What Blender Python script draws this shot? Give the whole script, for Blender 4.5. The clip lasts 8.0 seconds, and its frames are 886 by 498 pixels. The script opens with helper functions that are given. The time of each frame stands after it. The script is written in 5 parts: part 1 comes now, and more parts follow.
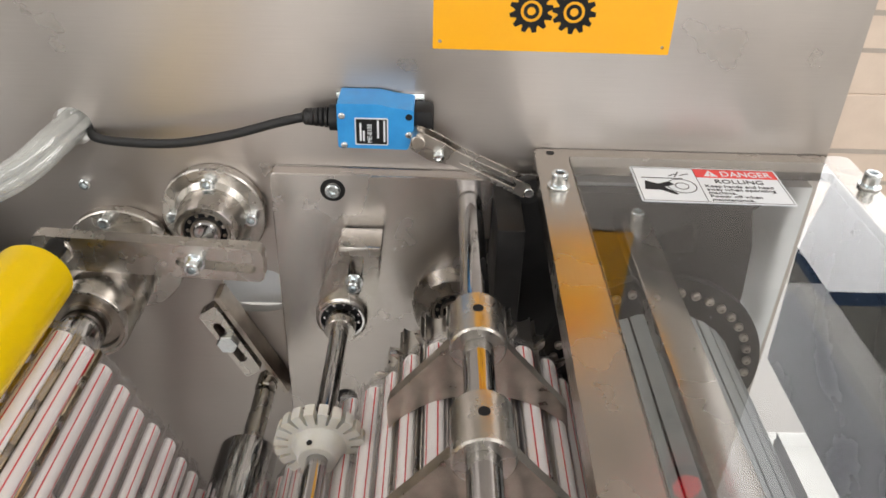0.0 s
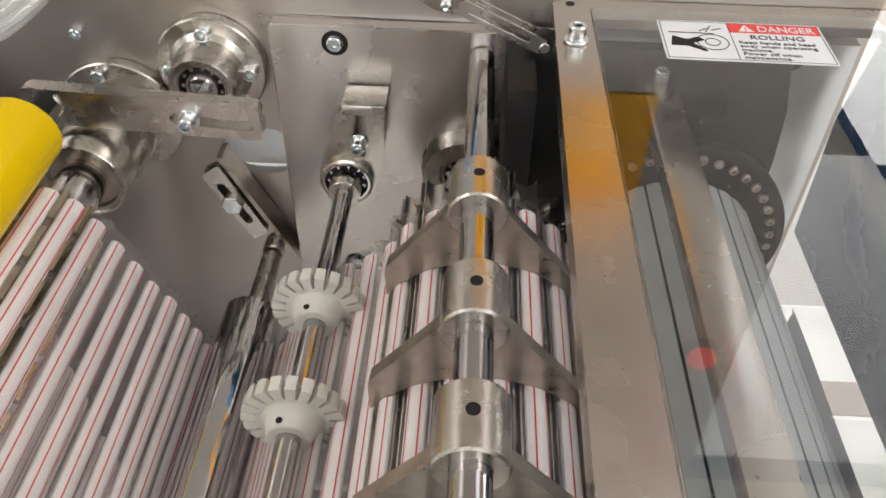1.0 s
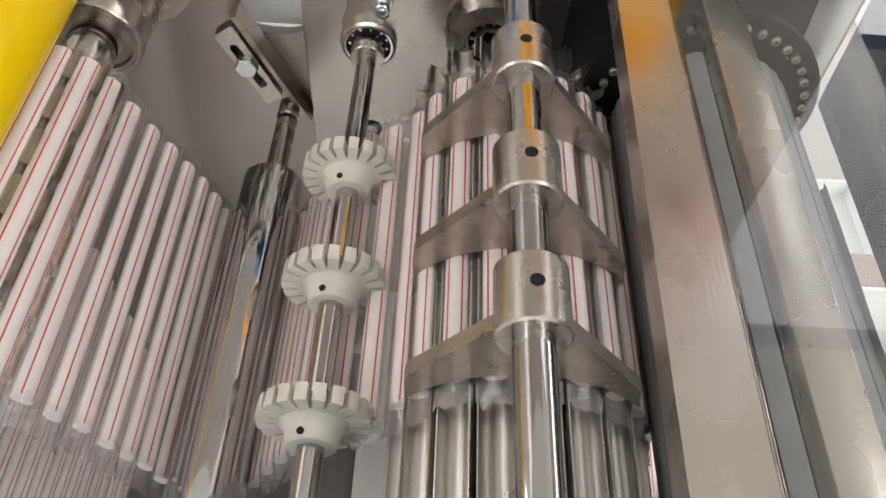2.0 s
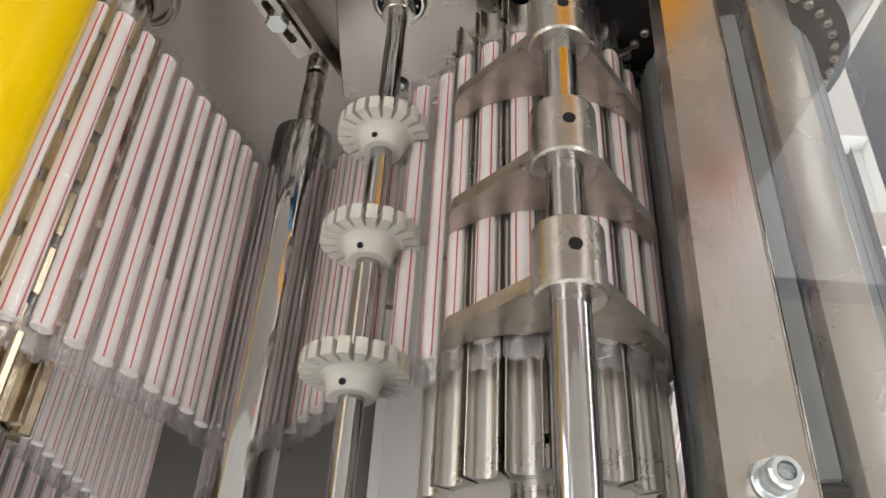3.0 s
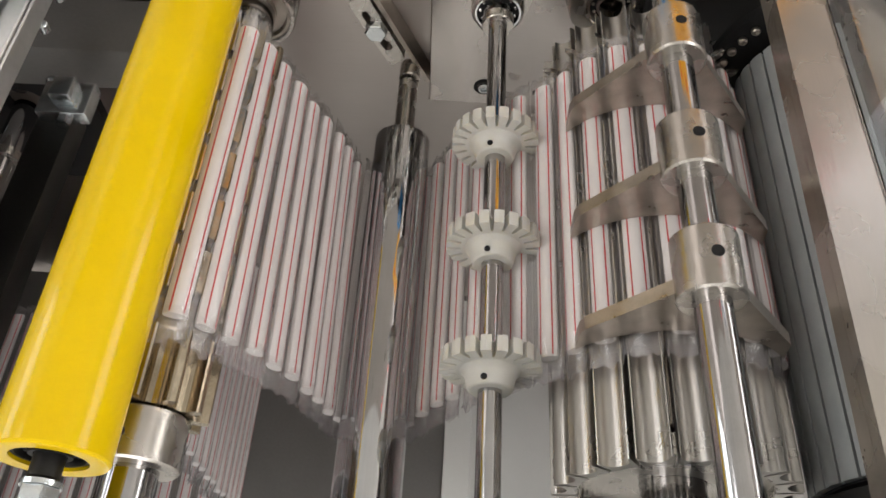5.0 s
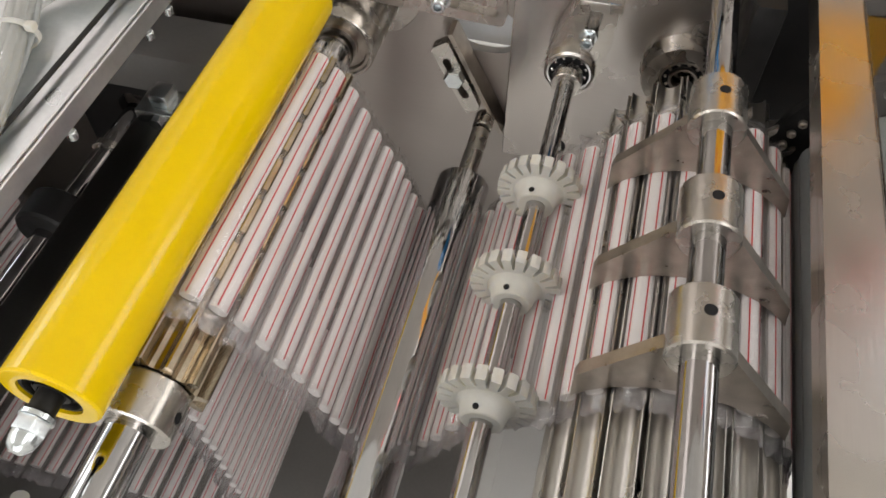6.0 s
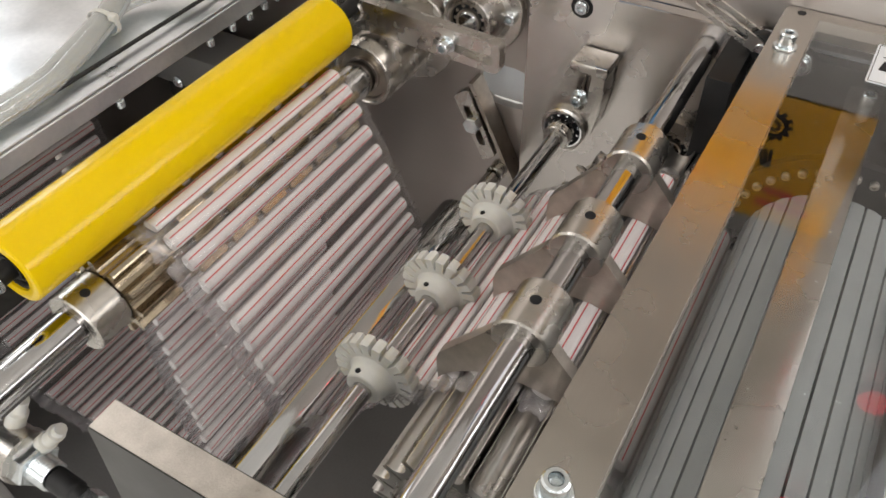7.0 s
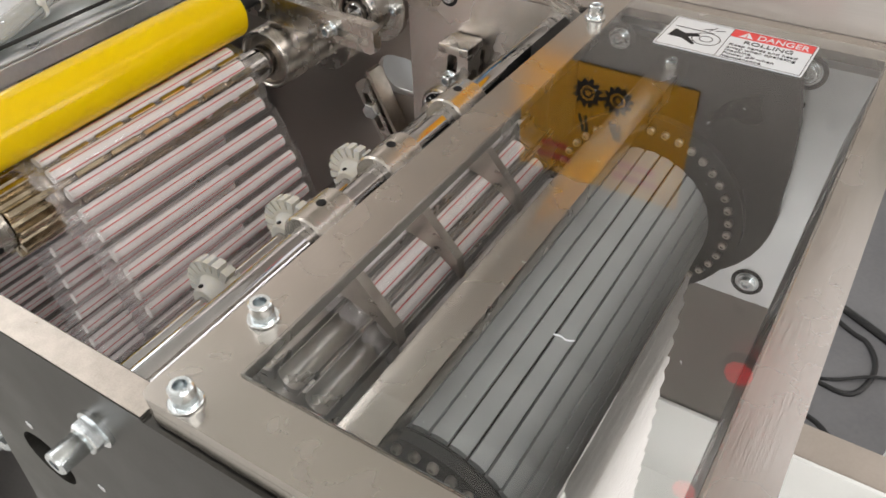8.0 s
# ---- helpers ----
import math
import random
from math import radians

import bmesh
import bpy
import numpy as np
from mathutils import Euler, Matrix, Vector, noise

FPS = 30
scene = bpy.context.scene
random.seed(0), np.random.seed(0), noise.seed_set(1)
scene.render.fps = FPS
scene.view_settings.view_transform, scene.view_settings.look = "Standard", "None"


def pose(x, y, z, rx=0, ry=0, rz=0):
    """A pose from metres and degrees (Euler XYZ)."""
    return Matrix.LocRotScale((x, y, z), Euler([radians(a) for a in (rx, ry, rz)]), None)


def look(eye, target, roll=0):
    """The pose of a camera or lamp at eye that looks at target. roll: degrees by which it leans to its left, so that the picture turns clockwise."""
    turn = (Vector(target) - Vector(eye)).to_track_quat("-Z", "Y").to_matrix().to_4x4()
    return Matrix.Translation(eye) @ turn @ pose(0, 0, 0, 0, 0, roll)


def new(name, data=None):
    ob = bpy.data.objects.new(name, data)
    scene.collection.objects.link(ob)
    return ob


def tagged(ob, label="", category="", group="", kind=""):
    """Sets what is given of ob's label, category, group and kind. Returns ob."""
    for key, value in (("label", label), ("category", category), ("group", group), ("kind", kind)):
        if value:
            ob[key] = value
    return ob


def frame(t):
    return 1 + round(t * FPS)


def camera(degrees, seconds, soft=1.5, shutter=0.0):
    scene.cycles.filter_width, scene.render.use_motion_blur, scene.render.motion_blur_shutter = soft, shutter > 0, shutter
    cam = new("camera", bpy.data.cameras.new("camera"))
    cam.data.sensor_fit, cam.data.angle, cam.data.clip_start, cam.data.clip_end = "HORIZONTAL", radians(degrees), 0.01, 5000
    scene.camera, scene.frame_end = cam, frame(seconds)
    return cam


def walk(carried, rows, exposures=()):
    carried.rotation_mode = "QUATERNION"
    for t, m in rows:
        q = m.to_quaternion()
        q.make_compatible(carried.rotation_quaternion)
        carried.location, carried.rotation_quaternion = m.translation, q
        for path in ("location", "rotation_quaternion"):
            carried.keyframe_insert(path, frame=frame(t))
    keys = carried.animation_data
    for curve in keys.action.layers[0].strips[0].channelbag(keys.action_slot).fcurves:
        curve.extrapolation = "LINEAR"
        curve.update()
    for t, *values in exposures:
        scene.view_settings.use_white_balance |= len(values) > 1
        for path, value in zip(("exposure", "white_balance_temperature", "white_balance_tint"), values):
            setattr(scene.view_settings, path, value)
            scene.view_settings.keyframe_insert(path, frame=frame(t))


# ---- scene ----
cam = camera(59.0, 8.0, soft=1.6)
PATH = [
    (0, (-0.0048, -0.0144, 1.2316), (0.0276, 1.9944, -0.0824), 1.9),
    (0.5, (0.0072, -0.0072, 1.2256), (-0.0048, 1.8924, -0.2408), 1.5),
    (1, (0.0144, 0.0048, 1.2160), (-0.0504, 1.7580, -0.4220), 1.1),
    (1.5, (-0.0060, 0.0096, 1.2124), (-0.0144, 1.6392, -0.5504), 2.8),
    (2, (-0.0204, 0.0060, 1.2148), (0.0204, 1.4604, -0.6932), 4.5),
    (3.5, (-0.0432, 0.0024, 1.2376), (-0.0420, 1.2960, -0.7844), 4.0),
    (4, (-0.0552, 0.0072, 1.2460), (-0.0708, 1.2528, -0.8060), 2.5),
    (4.5, (-0.0780, -0.0012, 1.2496), (-0.0900, 1.2576, -0.7940), 2.9),
    (4.7, (-0.0936, -0.0048, 1.2544), (-0.1068, 1.2624, -0.7832), 2.7),
    (5.8, (-0.0780, -0.0192, 1.2568), (-0.2448, 1.3584, -0.7016), 0.7),
    (6, (-0.0420, -0.0264, 1.2556), (-0.4188, 1.3764, -0.6548), -0.4),
    (6.5, (0.0288, -0.0348, 1.2664), (-0.7236, 1.3680, -0.5300), -2.1),
    (7, (0.1080, -0.0528, 1.2556), (-0.7668, 1.3932, -0.4484), -1.7),
    (7.5, (0.1908, -0.0864, 1.2484), (-0.7452, 1.4460, -0.3452), -1.7),
    (8, (0.2640, -0.0720, 1.2364), (-0.7452, 1.4352, -0.3344), -2.2),
]
walk(cam, [(t, look(eye, target, roll)) for t, eye, target, roll in PATH], exposures=((0.0, -0.06), (2.0, 0.0), (3.4, -0.06), (4.5, -0.15), (8.0, -0.15)))

# ---- light ----
world = bpy.data.worlds.new("world")
scene.world = world
world.use_nodes = True
wn = world.node_tree.nodes
sky = wn.new("ShaderNodeTexSky")
sky.sky_type, sky.sun_disc = "NISHITA", False
sky.sun_elevation, sky.sun_rotation = radians(42), radians(110)
wn["Background"].inputs[1].default_value = 0.08
world.node_tree.links.new(sky.outputs[0], wn["Background"].inputs[0])
sun_data = bpy.data.lights.new("sun", "SUN")
sun_data.energy, sun_data.angle, sun_data.color = 0.8, radians(12), (1.0, 0.95, 0.88)
sun = new("sun", sun_data)
sun.matrix_world = look((6, 2, 6), (0, 0, 0))


def window_lamp(name, eye, target, w, h, watts, colour):
    """Daylight that enters by one opening of the hall."""
    d = bpy.data.lights.new(name, "AREA")
    d.shape, d.size, d.size_y, d.energy, d.color = "RECTANGLE", w, h, watts, colour
    o = new(name, d)
    o.matrix_world = look(eye, target)
    return o


window_lamp("skylight_daylight", (-3.5, -1.2, 4.15), (-3.5, -1.2, 0), 1.8, 5.0, 128, (1.0, 0.96, 0.93))
window_lamp("skylight_daylight", (3.3, -1.6, 4.15), (3.3, -1.6, 0), 1.8, 4.4, 114, (1.0, 0.96, 0.93))
window_lamp("skylight_daylight", (1.5, 3.5, 4.15), (1.5, 3.5, 0), 2.9, 2.6, 38, (1.0, 0.95, 0.92))
window_lamp("skylight_daylight", (3.9, 6.1, 4.15), (3.9, 6.1, 0), 1.9, 2.8, 60, (1.0, 0.96, 0.93))
window_lamp("window_daylight", (0.3, -4.9, 2.0), (0.3, 0, 1.3), 5.0, 2.2, 118, (1.0, 0.965, 0.935))
window_lamp("window_daylight", (-4.9, 3.2, 2.9), (-1.0, 1.2, 1.2), 4.0, 1.8, 110, (0.93, 0.97, 1.0))
window_lamp("window_daylight", (4.9, 1.2, 1.9), (0, 0.2, 1.0), 4.0, 2.0, 140, (1.0, 0.95, 0.91))
scene.view_settings.exposure = -0.15

# ---- materials ----


def node_mat(name):
    m = bpy.data.materials.new(name)
    m.use_nodes = True
    return m, m.node_tree.nodes, m.node_tree.links, m.node_tree.nodes["Principled BSDF"]


def surface(name, c1, c2, rough, metal=0.0, scale=60.0, stretch=(1, 1, 1), bump=0.0, fine=900.0, spread=0.06, coat=0.0, trans=0.0):
    """Two-scale colour, gloss and relief in object space."""
    m, n, l, b = node_mat(name)
    co, mp = n.new("ShaderNodeTexCoord"), n.new("ShaderNodeMapping")
    mp.inputs["Scale"].default_value = stretch
    l.new(co.outputs["Object"], mp.inputs[0])
    big, small = n.new("ShaderNodeTexNoise"), n.new("ShaderNodeTexNoise")
    big.inputs["Scale"].default_value, big.inputs["Detail"].default_value = scale, 5
    small.inputs["Scale"].default_value, small.inputs["Detail"].default_value = fine, 3
    l.new(co.outputs["Object"], big.inputs[0])
    l.new(mp.outputs[0], small.inputs[0])
    ramp = n.new("ShaderNodeMix")
    ramp.data_type = "RGBA"
    ramp.inputs[6].default_value, ramp.inputs[7].default_value = (*c1, 1), (*c2, 1)
    add = n.new("ShaderNodeMath")
    add.operation = "MULTIPLY_ADD"
    l.new(small.outputs[0], add.inputs[0])
    add.inputs[1].default_value = 0.5
    half = n.new("ShaderNodeMath")
    half.operation = "MULTIPLY_ADD"
    l.new(big.outputs[0], half.inputs[0])
    half.inputs[1].default_value, half.inputs[2].default_value = 1.6, -0.55
    l.new(half.outputs[0], add.inputs[2])
    l.new(add.outputs[0], ramp.inputs[0])
    l.new(ramp.outputs[2], b.inputs["Base Color"])
    r = n.new("ShaderNodeMapRange")
    r.inputs[3].default_value, r.inputs[4].default_value = max(rough - spread, 0.02), rough + spread
    r.inputs[1].default_value, r.inputs[2].default_value = 0.3, 0.7
    l.new(big.outputs[0], r.inputs[0])
    l.new(r.outputs[0], b.inputs["Roughness"])
    b.inputs["Metallic"].default_value = metal
    b.inputs["Coat Weight"].default_value = coat
    b.inputs["Transmission Weight"].default_value = trans
    if bump:
        bp = n.new("ShaderNodeBump")
        bp.inputs["Strength"].default_value, bp.inputs["Distance"].default_value = bump, 0.0006
        l.new(small.outputs[0], bp.inputs["Height"])
        l.new(bp.outputs[0], b.inputs["Normal"])
    return m


def clear(name, tint, gloss, rough=0.03, haze=0.0, haze_colour=(0.8, 0.8, 0.8), wrinkle=0.0, wrinkle_scale=300, grazing=0.75):
    """Thin clear plastic: it lets the view through and mirrors by its Fresnel gloss."""
    m, n, l, b = node_mat(name)
    n.remove(b)
    tr, gl, df = n.new("ShaderNodeBsdfTransparent"), n.new("ShaderNodeBsdfGlossy"), n.new("ShaderNodeBsdfDiffuse")
    tr.inputs[0].default_value = (*tint, 1)
    gl.inputs["Roughness"].default_value = rough
    df.inputs[0].default_value = (*haze_colour, 1)
    fr, amp, mix, mix2 = n.new("ShaderNodeLayerWeight"), n.new("ShaderNodeMath"), n.new("ShaderNodeMixShader"), n.new("ShaderNodeMixShader")
    amp.operation, amp.use_clamp = "POWER", True
    amp.inputs[1].default_value = 3.0
    low = n.new("ShaderNodeMath")
    low.operation, low.use_clamp = "MULTIPLY_ADD", True
    low.inputs[1].default_value, low.inputs[2].default_value = grazing, gloss
    l.new(fr.outputs["Facing"], amp.inputs[0])
    l.new(amp.outputs[0], low.inputs[0])
    mix2.inputs[0].default_value = haze
    l.new(tr.outputs[0], mix2.inputs[1])
    l.new(df.outputs[0], mix2.inputs[2])
    l.new(low.outputs[0], mix.inputs[0])
    l.new(mix2.outputs[0], mix.inputs[1])
    l.new(gl.outputs[0], mix.inputs[2])
    if wrinkle:
        co, ns, bp = n.new("ShaderNodeTexCoord"), n.new("ShaderNodeTexNoise"), n.new("ShaderNodeBump")
        ns.inputs["Scale"].default_value, ns.inputs["Detail"].default_value = wrinkle_scale, 4
        bp.inputs["Strength"].default_value, bp.inputs["Distance"].default_value = wrinkle, 0.002
        l.new(co.outputs["Object"], ns.inputs[0])
        l.new(ns.outputs[0], bp.inputs["Height"])
        l.new(bp.outputs[0], gl.inputs["Normal"])
        l.new(bp.outputs[0], fr.inputs["Normal"])
    l.new(mix.outputs[0], n["Material Output"].inputs[0])
    return m


def glass(name, tint):
    """Solid clear acrylic with faint scuffs."""
    m, n, l, b = node_mat(name)
    n.remove(b)
    g, co, ns, bp = n.new("ShaderNodeBsdfGlass"), n.new("ShaderNodeTexCoord"), n.new("ShaderNodeTexNoise"), n.new("ShaderNodeBump")
    g.inputs["Color"].default_value, g.inputs["IOR"].default_value, g.inputs["Roughness"].default_value = (*tint, 1), 1.49, 0.0
    ns.inputs["Scale"].default_value = 25
    bp.inputs["Strength"].default_value, bp.inputs["Distance"].default_value = 0.008, 0.001
    l.new(co.outputs["Object"], ns.inputs[0])
    l.new(ns.outputs[0], bp.inputs["Height"])
    l.new(bp.outputs[0], g.inputs["Normal"])
    l.new(g.outputs[0], n["Material Output"].inputs[0])
    return m


M = {
    "brushed": surface("brushed_steel", (0.41, 0.374, 0.347), (0.50, 0.460, 0.428), 0.32, 1, 9, (4, 4, 260), 0.12, 6, 0.06),
    "plate": surface("ground_steel", (0.53, 0.49, 0.46), (0.64, 0.598, 0.565), 0.26, 1, 14, (4, 4, 200), 0.14, 8, 0.06),
    "frame": surface("satin_steel", (0.43, 0.396, 0.357), (0.51, 0.473, 0.430), 0.25, 1, 25, (300, 12, 300), 0.06, 3, 0.06),
    "machined": surface("machined_steel", (0.50, 0.47, 0.43), (0.64, 0.61, 0.57), 0.26, 1, 60, (1, 1, 1), 0.10, 1500, 0.06),
    "worn": surface("worn_steel", (0.36, 0.32, 0.28), (0.58, 0.53, 0.47), 0.34, 1, 90, (1, 1, 1), 0.15, 1200, 0.08),
    "chrome": surface("chrome", (0.74, 0.74, 0.75), (0.82, 0.82, 0.82), 0.09, 1, 30, (1, 1, 1), 0.0, 900, 0.03),
    "channel": surface("drawn_channel_steel", (0.50, 0.48, 0.45), (0.62, 0.60, 0.57), 0.30, 1, 30, (220, 3, 220), 0.05, 3, 0.05),
    "shaft": surface("ground_shaft_steel", (0.40, 0.39, 0.39), (0.52, 0.51, 0.51), 0.085, 1, 40, (1, 1, 1), 0.0, 900, 0.04),
    "polished": surface("polished_roller_steel", (0.52, 0.52, 0.53), (0.62, 0.62, 0.63), 0.06, 1, 40, (1, 1, 1), 0.0, 900, 0.02),
    "zinc": surface("zinc_plated", (0.62, 0.66, 0.68), (0.80, 0.84, 0.85), 0.22, 1, 200, (1, 1, 1), 0.1, 2000, 0.05),
    "galva": surface("galvanised_sheet", (0.62, 0.66, 0.69), (0.90, 0.92, 0.94), 0.36, 1, 22, (1, 1, 1), 0.08, 240, 0.1),
    "brass": surface("oil_stained_steel", (0.30, 0.24, 0.16), (0.62, 0.54, 0.42), 0.19, 1, 60, (1, 1, 1), 0.1, 900, 0.08),
    "black": surface("black_oxide", (0.007, 0.007, 0.007), (0.020, 0.019, 0.019), 0.5, 0, 80, (1, 1, 1), 0.1, 900, 0.08),
    "rubber": surface("black_rubber", (0.006, 0.006, 0.007), (0.016, 0.016, 0.016), 0.55, 0, 120, (1, 1, 1), 0.1, 1200, 0.08),
    "yellow": surface("yellow_polyurethane", (0.72, 0.485, 0.0005), (0.79, 0.545, 0.001), 0.14, 0, 30, (1, 1, 1), 0.06, 700, 0.06),
    "sign": surface("yellow_enamel", (0.94, 0.43, 0.003), (0.98, 0.47, 0.006), 0.35, 0, 20, (1, 1, 1), 0.0, 400, 0.05),
    "nylon": surface("white_nylon", (0.56, 0.55, 0.51), (0.68, 0.67, 0.62), 0.45, 0, 90, (1, 1, 1), 0.12, 900, 0.06),
    "paper": surface("white_paper_wrap", (0.80, 0.775, 0.765), (0.89, 0.865, 0.855), 0.5, 0, 70, (1, 1, 1), 0.15, 700, 0.06),
    "red": surface("red_print", (0.58, 0.02, 0.03), (0.68, 0.04, 0.05), 0.5, 0, 120, (1, 1, 1), 0.0, 900),
    "blue": surface("blue_painted_zinc", (0.02, 0.24, 0.62), (0.04, 0.34, 0.76), 0.34, 0, 70, (1, 1, 1), 0.15, 900, 0.05),
    "white": surface("white_vinyl", (0.72, 0.755, 0.79), (0.80, 0.83, 0.86), 0.35, 0, 60, (1, 1, 1), 0.0, 400),
    "ink": surface("black_ink", (0.012, 0.012, 0.014), (0.03, 0.03, 0.03), 0.45, 0, 60),
    "signred": surface("red_vinyl", (0.72, 0.03, 0.03), (0.80, 0.06, 0.05), 0.35, 0, 60),
    "grey": surface("grey_rubber_lagging", (0.29, 0.31, 0.308), (0.37, 0.388, 0.385), 0.55, 0, 60, (1, 1, 1), 0.15, 900, 0.08),
    "bin": surface("white_plastic_bin", (0.82, 0.83, 0.80), (0.88, 0.88, 0.86), 0.4, 0, 20, (1, 1, 1), 0.05, 300),
    # very dark: holds the shade of the front plate's face, also the dark feed bar
    "darkplate": surface("dark_shaded_steel", (0.052, 0.051, 0.047), (0.088, 0.086, 0.080), 0.40, 1, 18, (1, 1, 1), 0.08, 500, 0.06),
    "rolled": surface("grey_interior_shade", (0.17, 0.16, 0.15), (0.26, 0.245, 0.23), 0.34, 1, 10, (1, 1, 1), 0.06, 400, 0.08),
    # blotchy dark tones paint cloudy reflections into the sheet's colour
    "side": surface("reflection_clouded_steel", (0.018, 0.016, 0.014), (0.085, 0.076, 0.066), 0.30, 1, 22, (1, 1, 1), 0.06, 400, 0.10),
    "pan": surface("grey_painted_pan", (0.14, 0.134, 0.128), (0.21, 0.202, 0.194), 0.5, 0, 8, (1, 1, 1), 0.05, 300),
    "floor": surface("pale_floor_tile", (0.44, 0.43, 0.41), (0.56, 0.55, 0.52), 0.28, 0, 3, (1, 1, 1), 0.05, 90, 0.08),
    "mat": surface("dark_rubber_mat", (0.10, 0.10, 0.105), (0.17, 0.17, 0.175), 0.6, 0, 6, (1, 1, 1), 0.2, 120, 0.1),
    "hall": surface("white_plaster", (0.66, 0.65, 0.62), (0.78, 0.77, 0.74), 0.8, 0, 2, (1, 1, 1), 0.1, 60),
    "card": surface("brown_cardboard", (0.58, 0.47, 0.38), (0.68, 0.56, 0.46), 0.75, 0, 12, (1, 1, 1), 0.1, 200),
    "film": clear("clear_film", (0.975, 0.965, 0.965), 0.07, 0.05, 0.035, (0.80, 0.76, 0.79), 1.0, 75, 0.38),
    "film_edge": clear("crinkled_film_edge", (0.93, 0.92, 0.92), 0.12, 0.10, 0.05, (0.86, 0.83, 0.83), 0.7, 160),
    "film_fold": clear("folded_film_edge", (0.92, 0.91, 0.92), 0.12, 0.10, 0.10, (0.84, 0.81, 0.83), 0.8, 160),
    "beige": surface("beige_painted_rail", (0.36, 0.31, 0.26), (0.44, 0.38, 0.33), 0.5, 0, 20, (1, 1, 1), 0.05, 300),
    "acrylic": glass("clear_acrylic", (0.955, 0.96, 0.96)),
    "hose": clear("clear_hose", (0.90, 0.91, 0.90), 0.14, 0.08, 0.30, (0.84, 0.85, 0.82), 0.5, 120),
    "green": surface("green_paint", (0.02, 0.16, 0.09), (0.04, 0.24, 0.13), 0.4),
    "lamp_red": surface("red_button", (0.80, 0.01, 0.02), (0.85, 0.03, 0.03), 0.3),
}

glow = M["lamp_red"].node_tree.nodes["Principled BSDF"].inputs
glow["Emission Color"].default_value, glow["Emission Strength"].default_value = (1.0, 0.02, 0.03, 1), 2.2
M["nylon"].node_tree.nodes["Principled BSDF"].inputs["Subsurface Weight"].default_value = 0.9
M["nylon"].node_tree.nodes["Principled BSDF"].inputs["Subsurface Radius"].default_value = (0.012, 0.011, 0.009)

M["yellow"].node_tree.nodes["Principled BSDF"].inputs["Specular IOR Level"].default_value = 0.25

M["black"].node_tree.nodes["Principled BSDF"].inputs["Specular IOR Level"].default_value = 0.25
M["ink"].node_tree.nodes["Principled BSDF"].inputs["Specular IOR Level"].default_value = 0.08

# the brushing of the panels draws reflections out upright
for key in ("brushed", "plate"):
    nt = M[key].node_tree
    grain = nt.nodes.new("ShaderNodeTangent")
    grain.direction_type, grain.axis = "RADIAL", "Z"
    inp = nt.nodes["Principled BSDF"].inputs
    inp["Anisotropic"].default_value, inp["Anisotropic Rotation"].default_value = 0.75, 0.25
    nt.links.new(grain.outputs[0], inp["Tangent"])

# ---- mesh helpers ----


def part(name, bm, mat, parent=None, label="", smooth=True):
    """Links a bmesh as one mesh object."""
    me = bpy.data.meshes.new(name)
    bmesh.ops.recalc_face_normals(bm, faces=bm.faces)
    bm.to_mesh(me)
    bm.free()
    for mm in (mat if isinstance(mat, (list, tuple)) else [mat]):
        me.materials.append(M[mm])
    if smooth:
        me.shade_smooth()
        me.set_sharp_from_angle(angle=radians(32))
    ob = new(name, me)
    ob.parent = parent
    if label:
        ob["label"] = label
    return ob


def thing(name, at, label, category, group="", kind=""):
    e = new(name)
    e.location = at
    e.empty_display_size = 0.01
    return tagged(e, label, category, group, kind)


def frame_of(d):
    d = Vector(d).normalized()
    return d.to_track_quat("Z", "Y").to_matrix()


def revolve(bm, prof, at, d, n=32, mat=0):
    """Turns a profile of (radius, along) round the axis d at the point at; closed at radius 0."""
    q = frame_of(d)
    rings = []
    for r, h in prof:
        if r <= 1e-6:
            rings.append([bm.verts.new(Vector(at) + q @ Vector((0, 0, h)))])
        else:
            rings.append([bm.verts.new(Vector(at) + q @ Vector((r * math.cos(2 * math.pi * k / n), r * math.sin(2 * math.pi * k / n), h))) for k in range(n)])
    for a, b in zip(rings, rings[1:]):
        for k in range(n):
            j = (k + 1) % n
            if len(a) == 1 and len(b) == 1:
                continue
            if len(a) == 1:
                fc = bm.faces.new((a[0], b[j], b[k]))
            elif len(b) == 1:
                fc = bm.faces.new((a[k], a[j], b[0]))
            else:
                fc = bm.faces.new((a[k], a[j], b[j], b[k]))
            fc.material_index = mat
    return bm


def rod(bm, p0, p1, r, n=32, c=None, mat=0):
    """A round bar with chamfered ends."""
    p0, p1 = Vector(p0), Vector(p1)
    L, c = (p1 - p0).length, min(r * 0.15, 0.001) if c is None else c
    return revolve(bm, [(0, 0), (r - c, 0), (r, c), (r, L - c), (r - c, L), (0, L)], p0, p1 - p0, n, mat)


def box(bm, lo, hi, bevel=0.0015, seg=2):
    lo, hi = Vector(lo), Vector(hi)
    m = Matrix.Translation((lo + hi) / 2) @ Matrix.Diagonal((*(hi - lo), 1))
    g = bmesh.ops.create_cube(bm, size=1, matrix=m)
    if bevel:
        ed = {e for v in g["verts"] for e in v.link_edges}
        bmesh.ops.bevel(bm, geom=list(ed), offset=bevel, segments=seg, affect="EDGES", profile=0.5)
    return bm


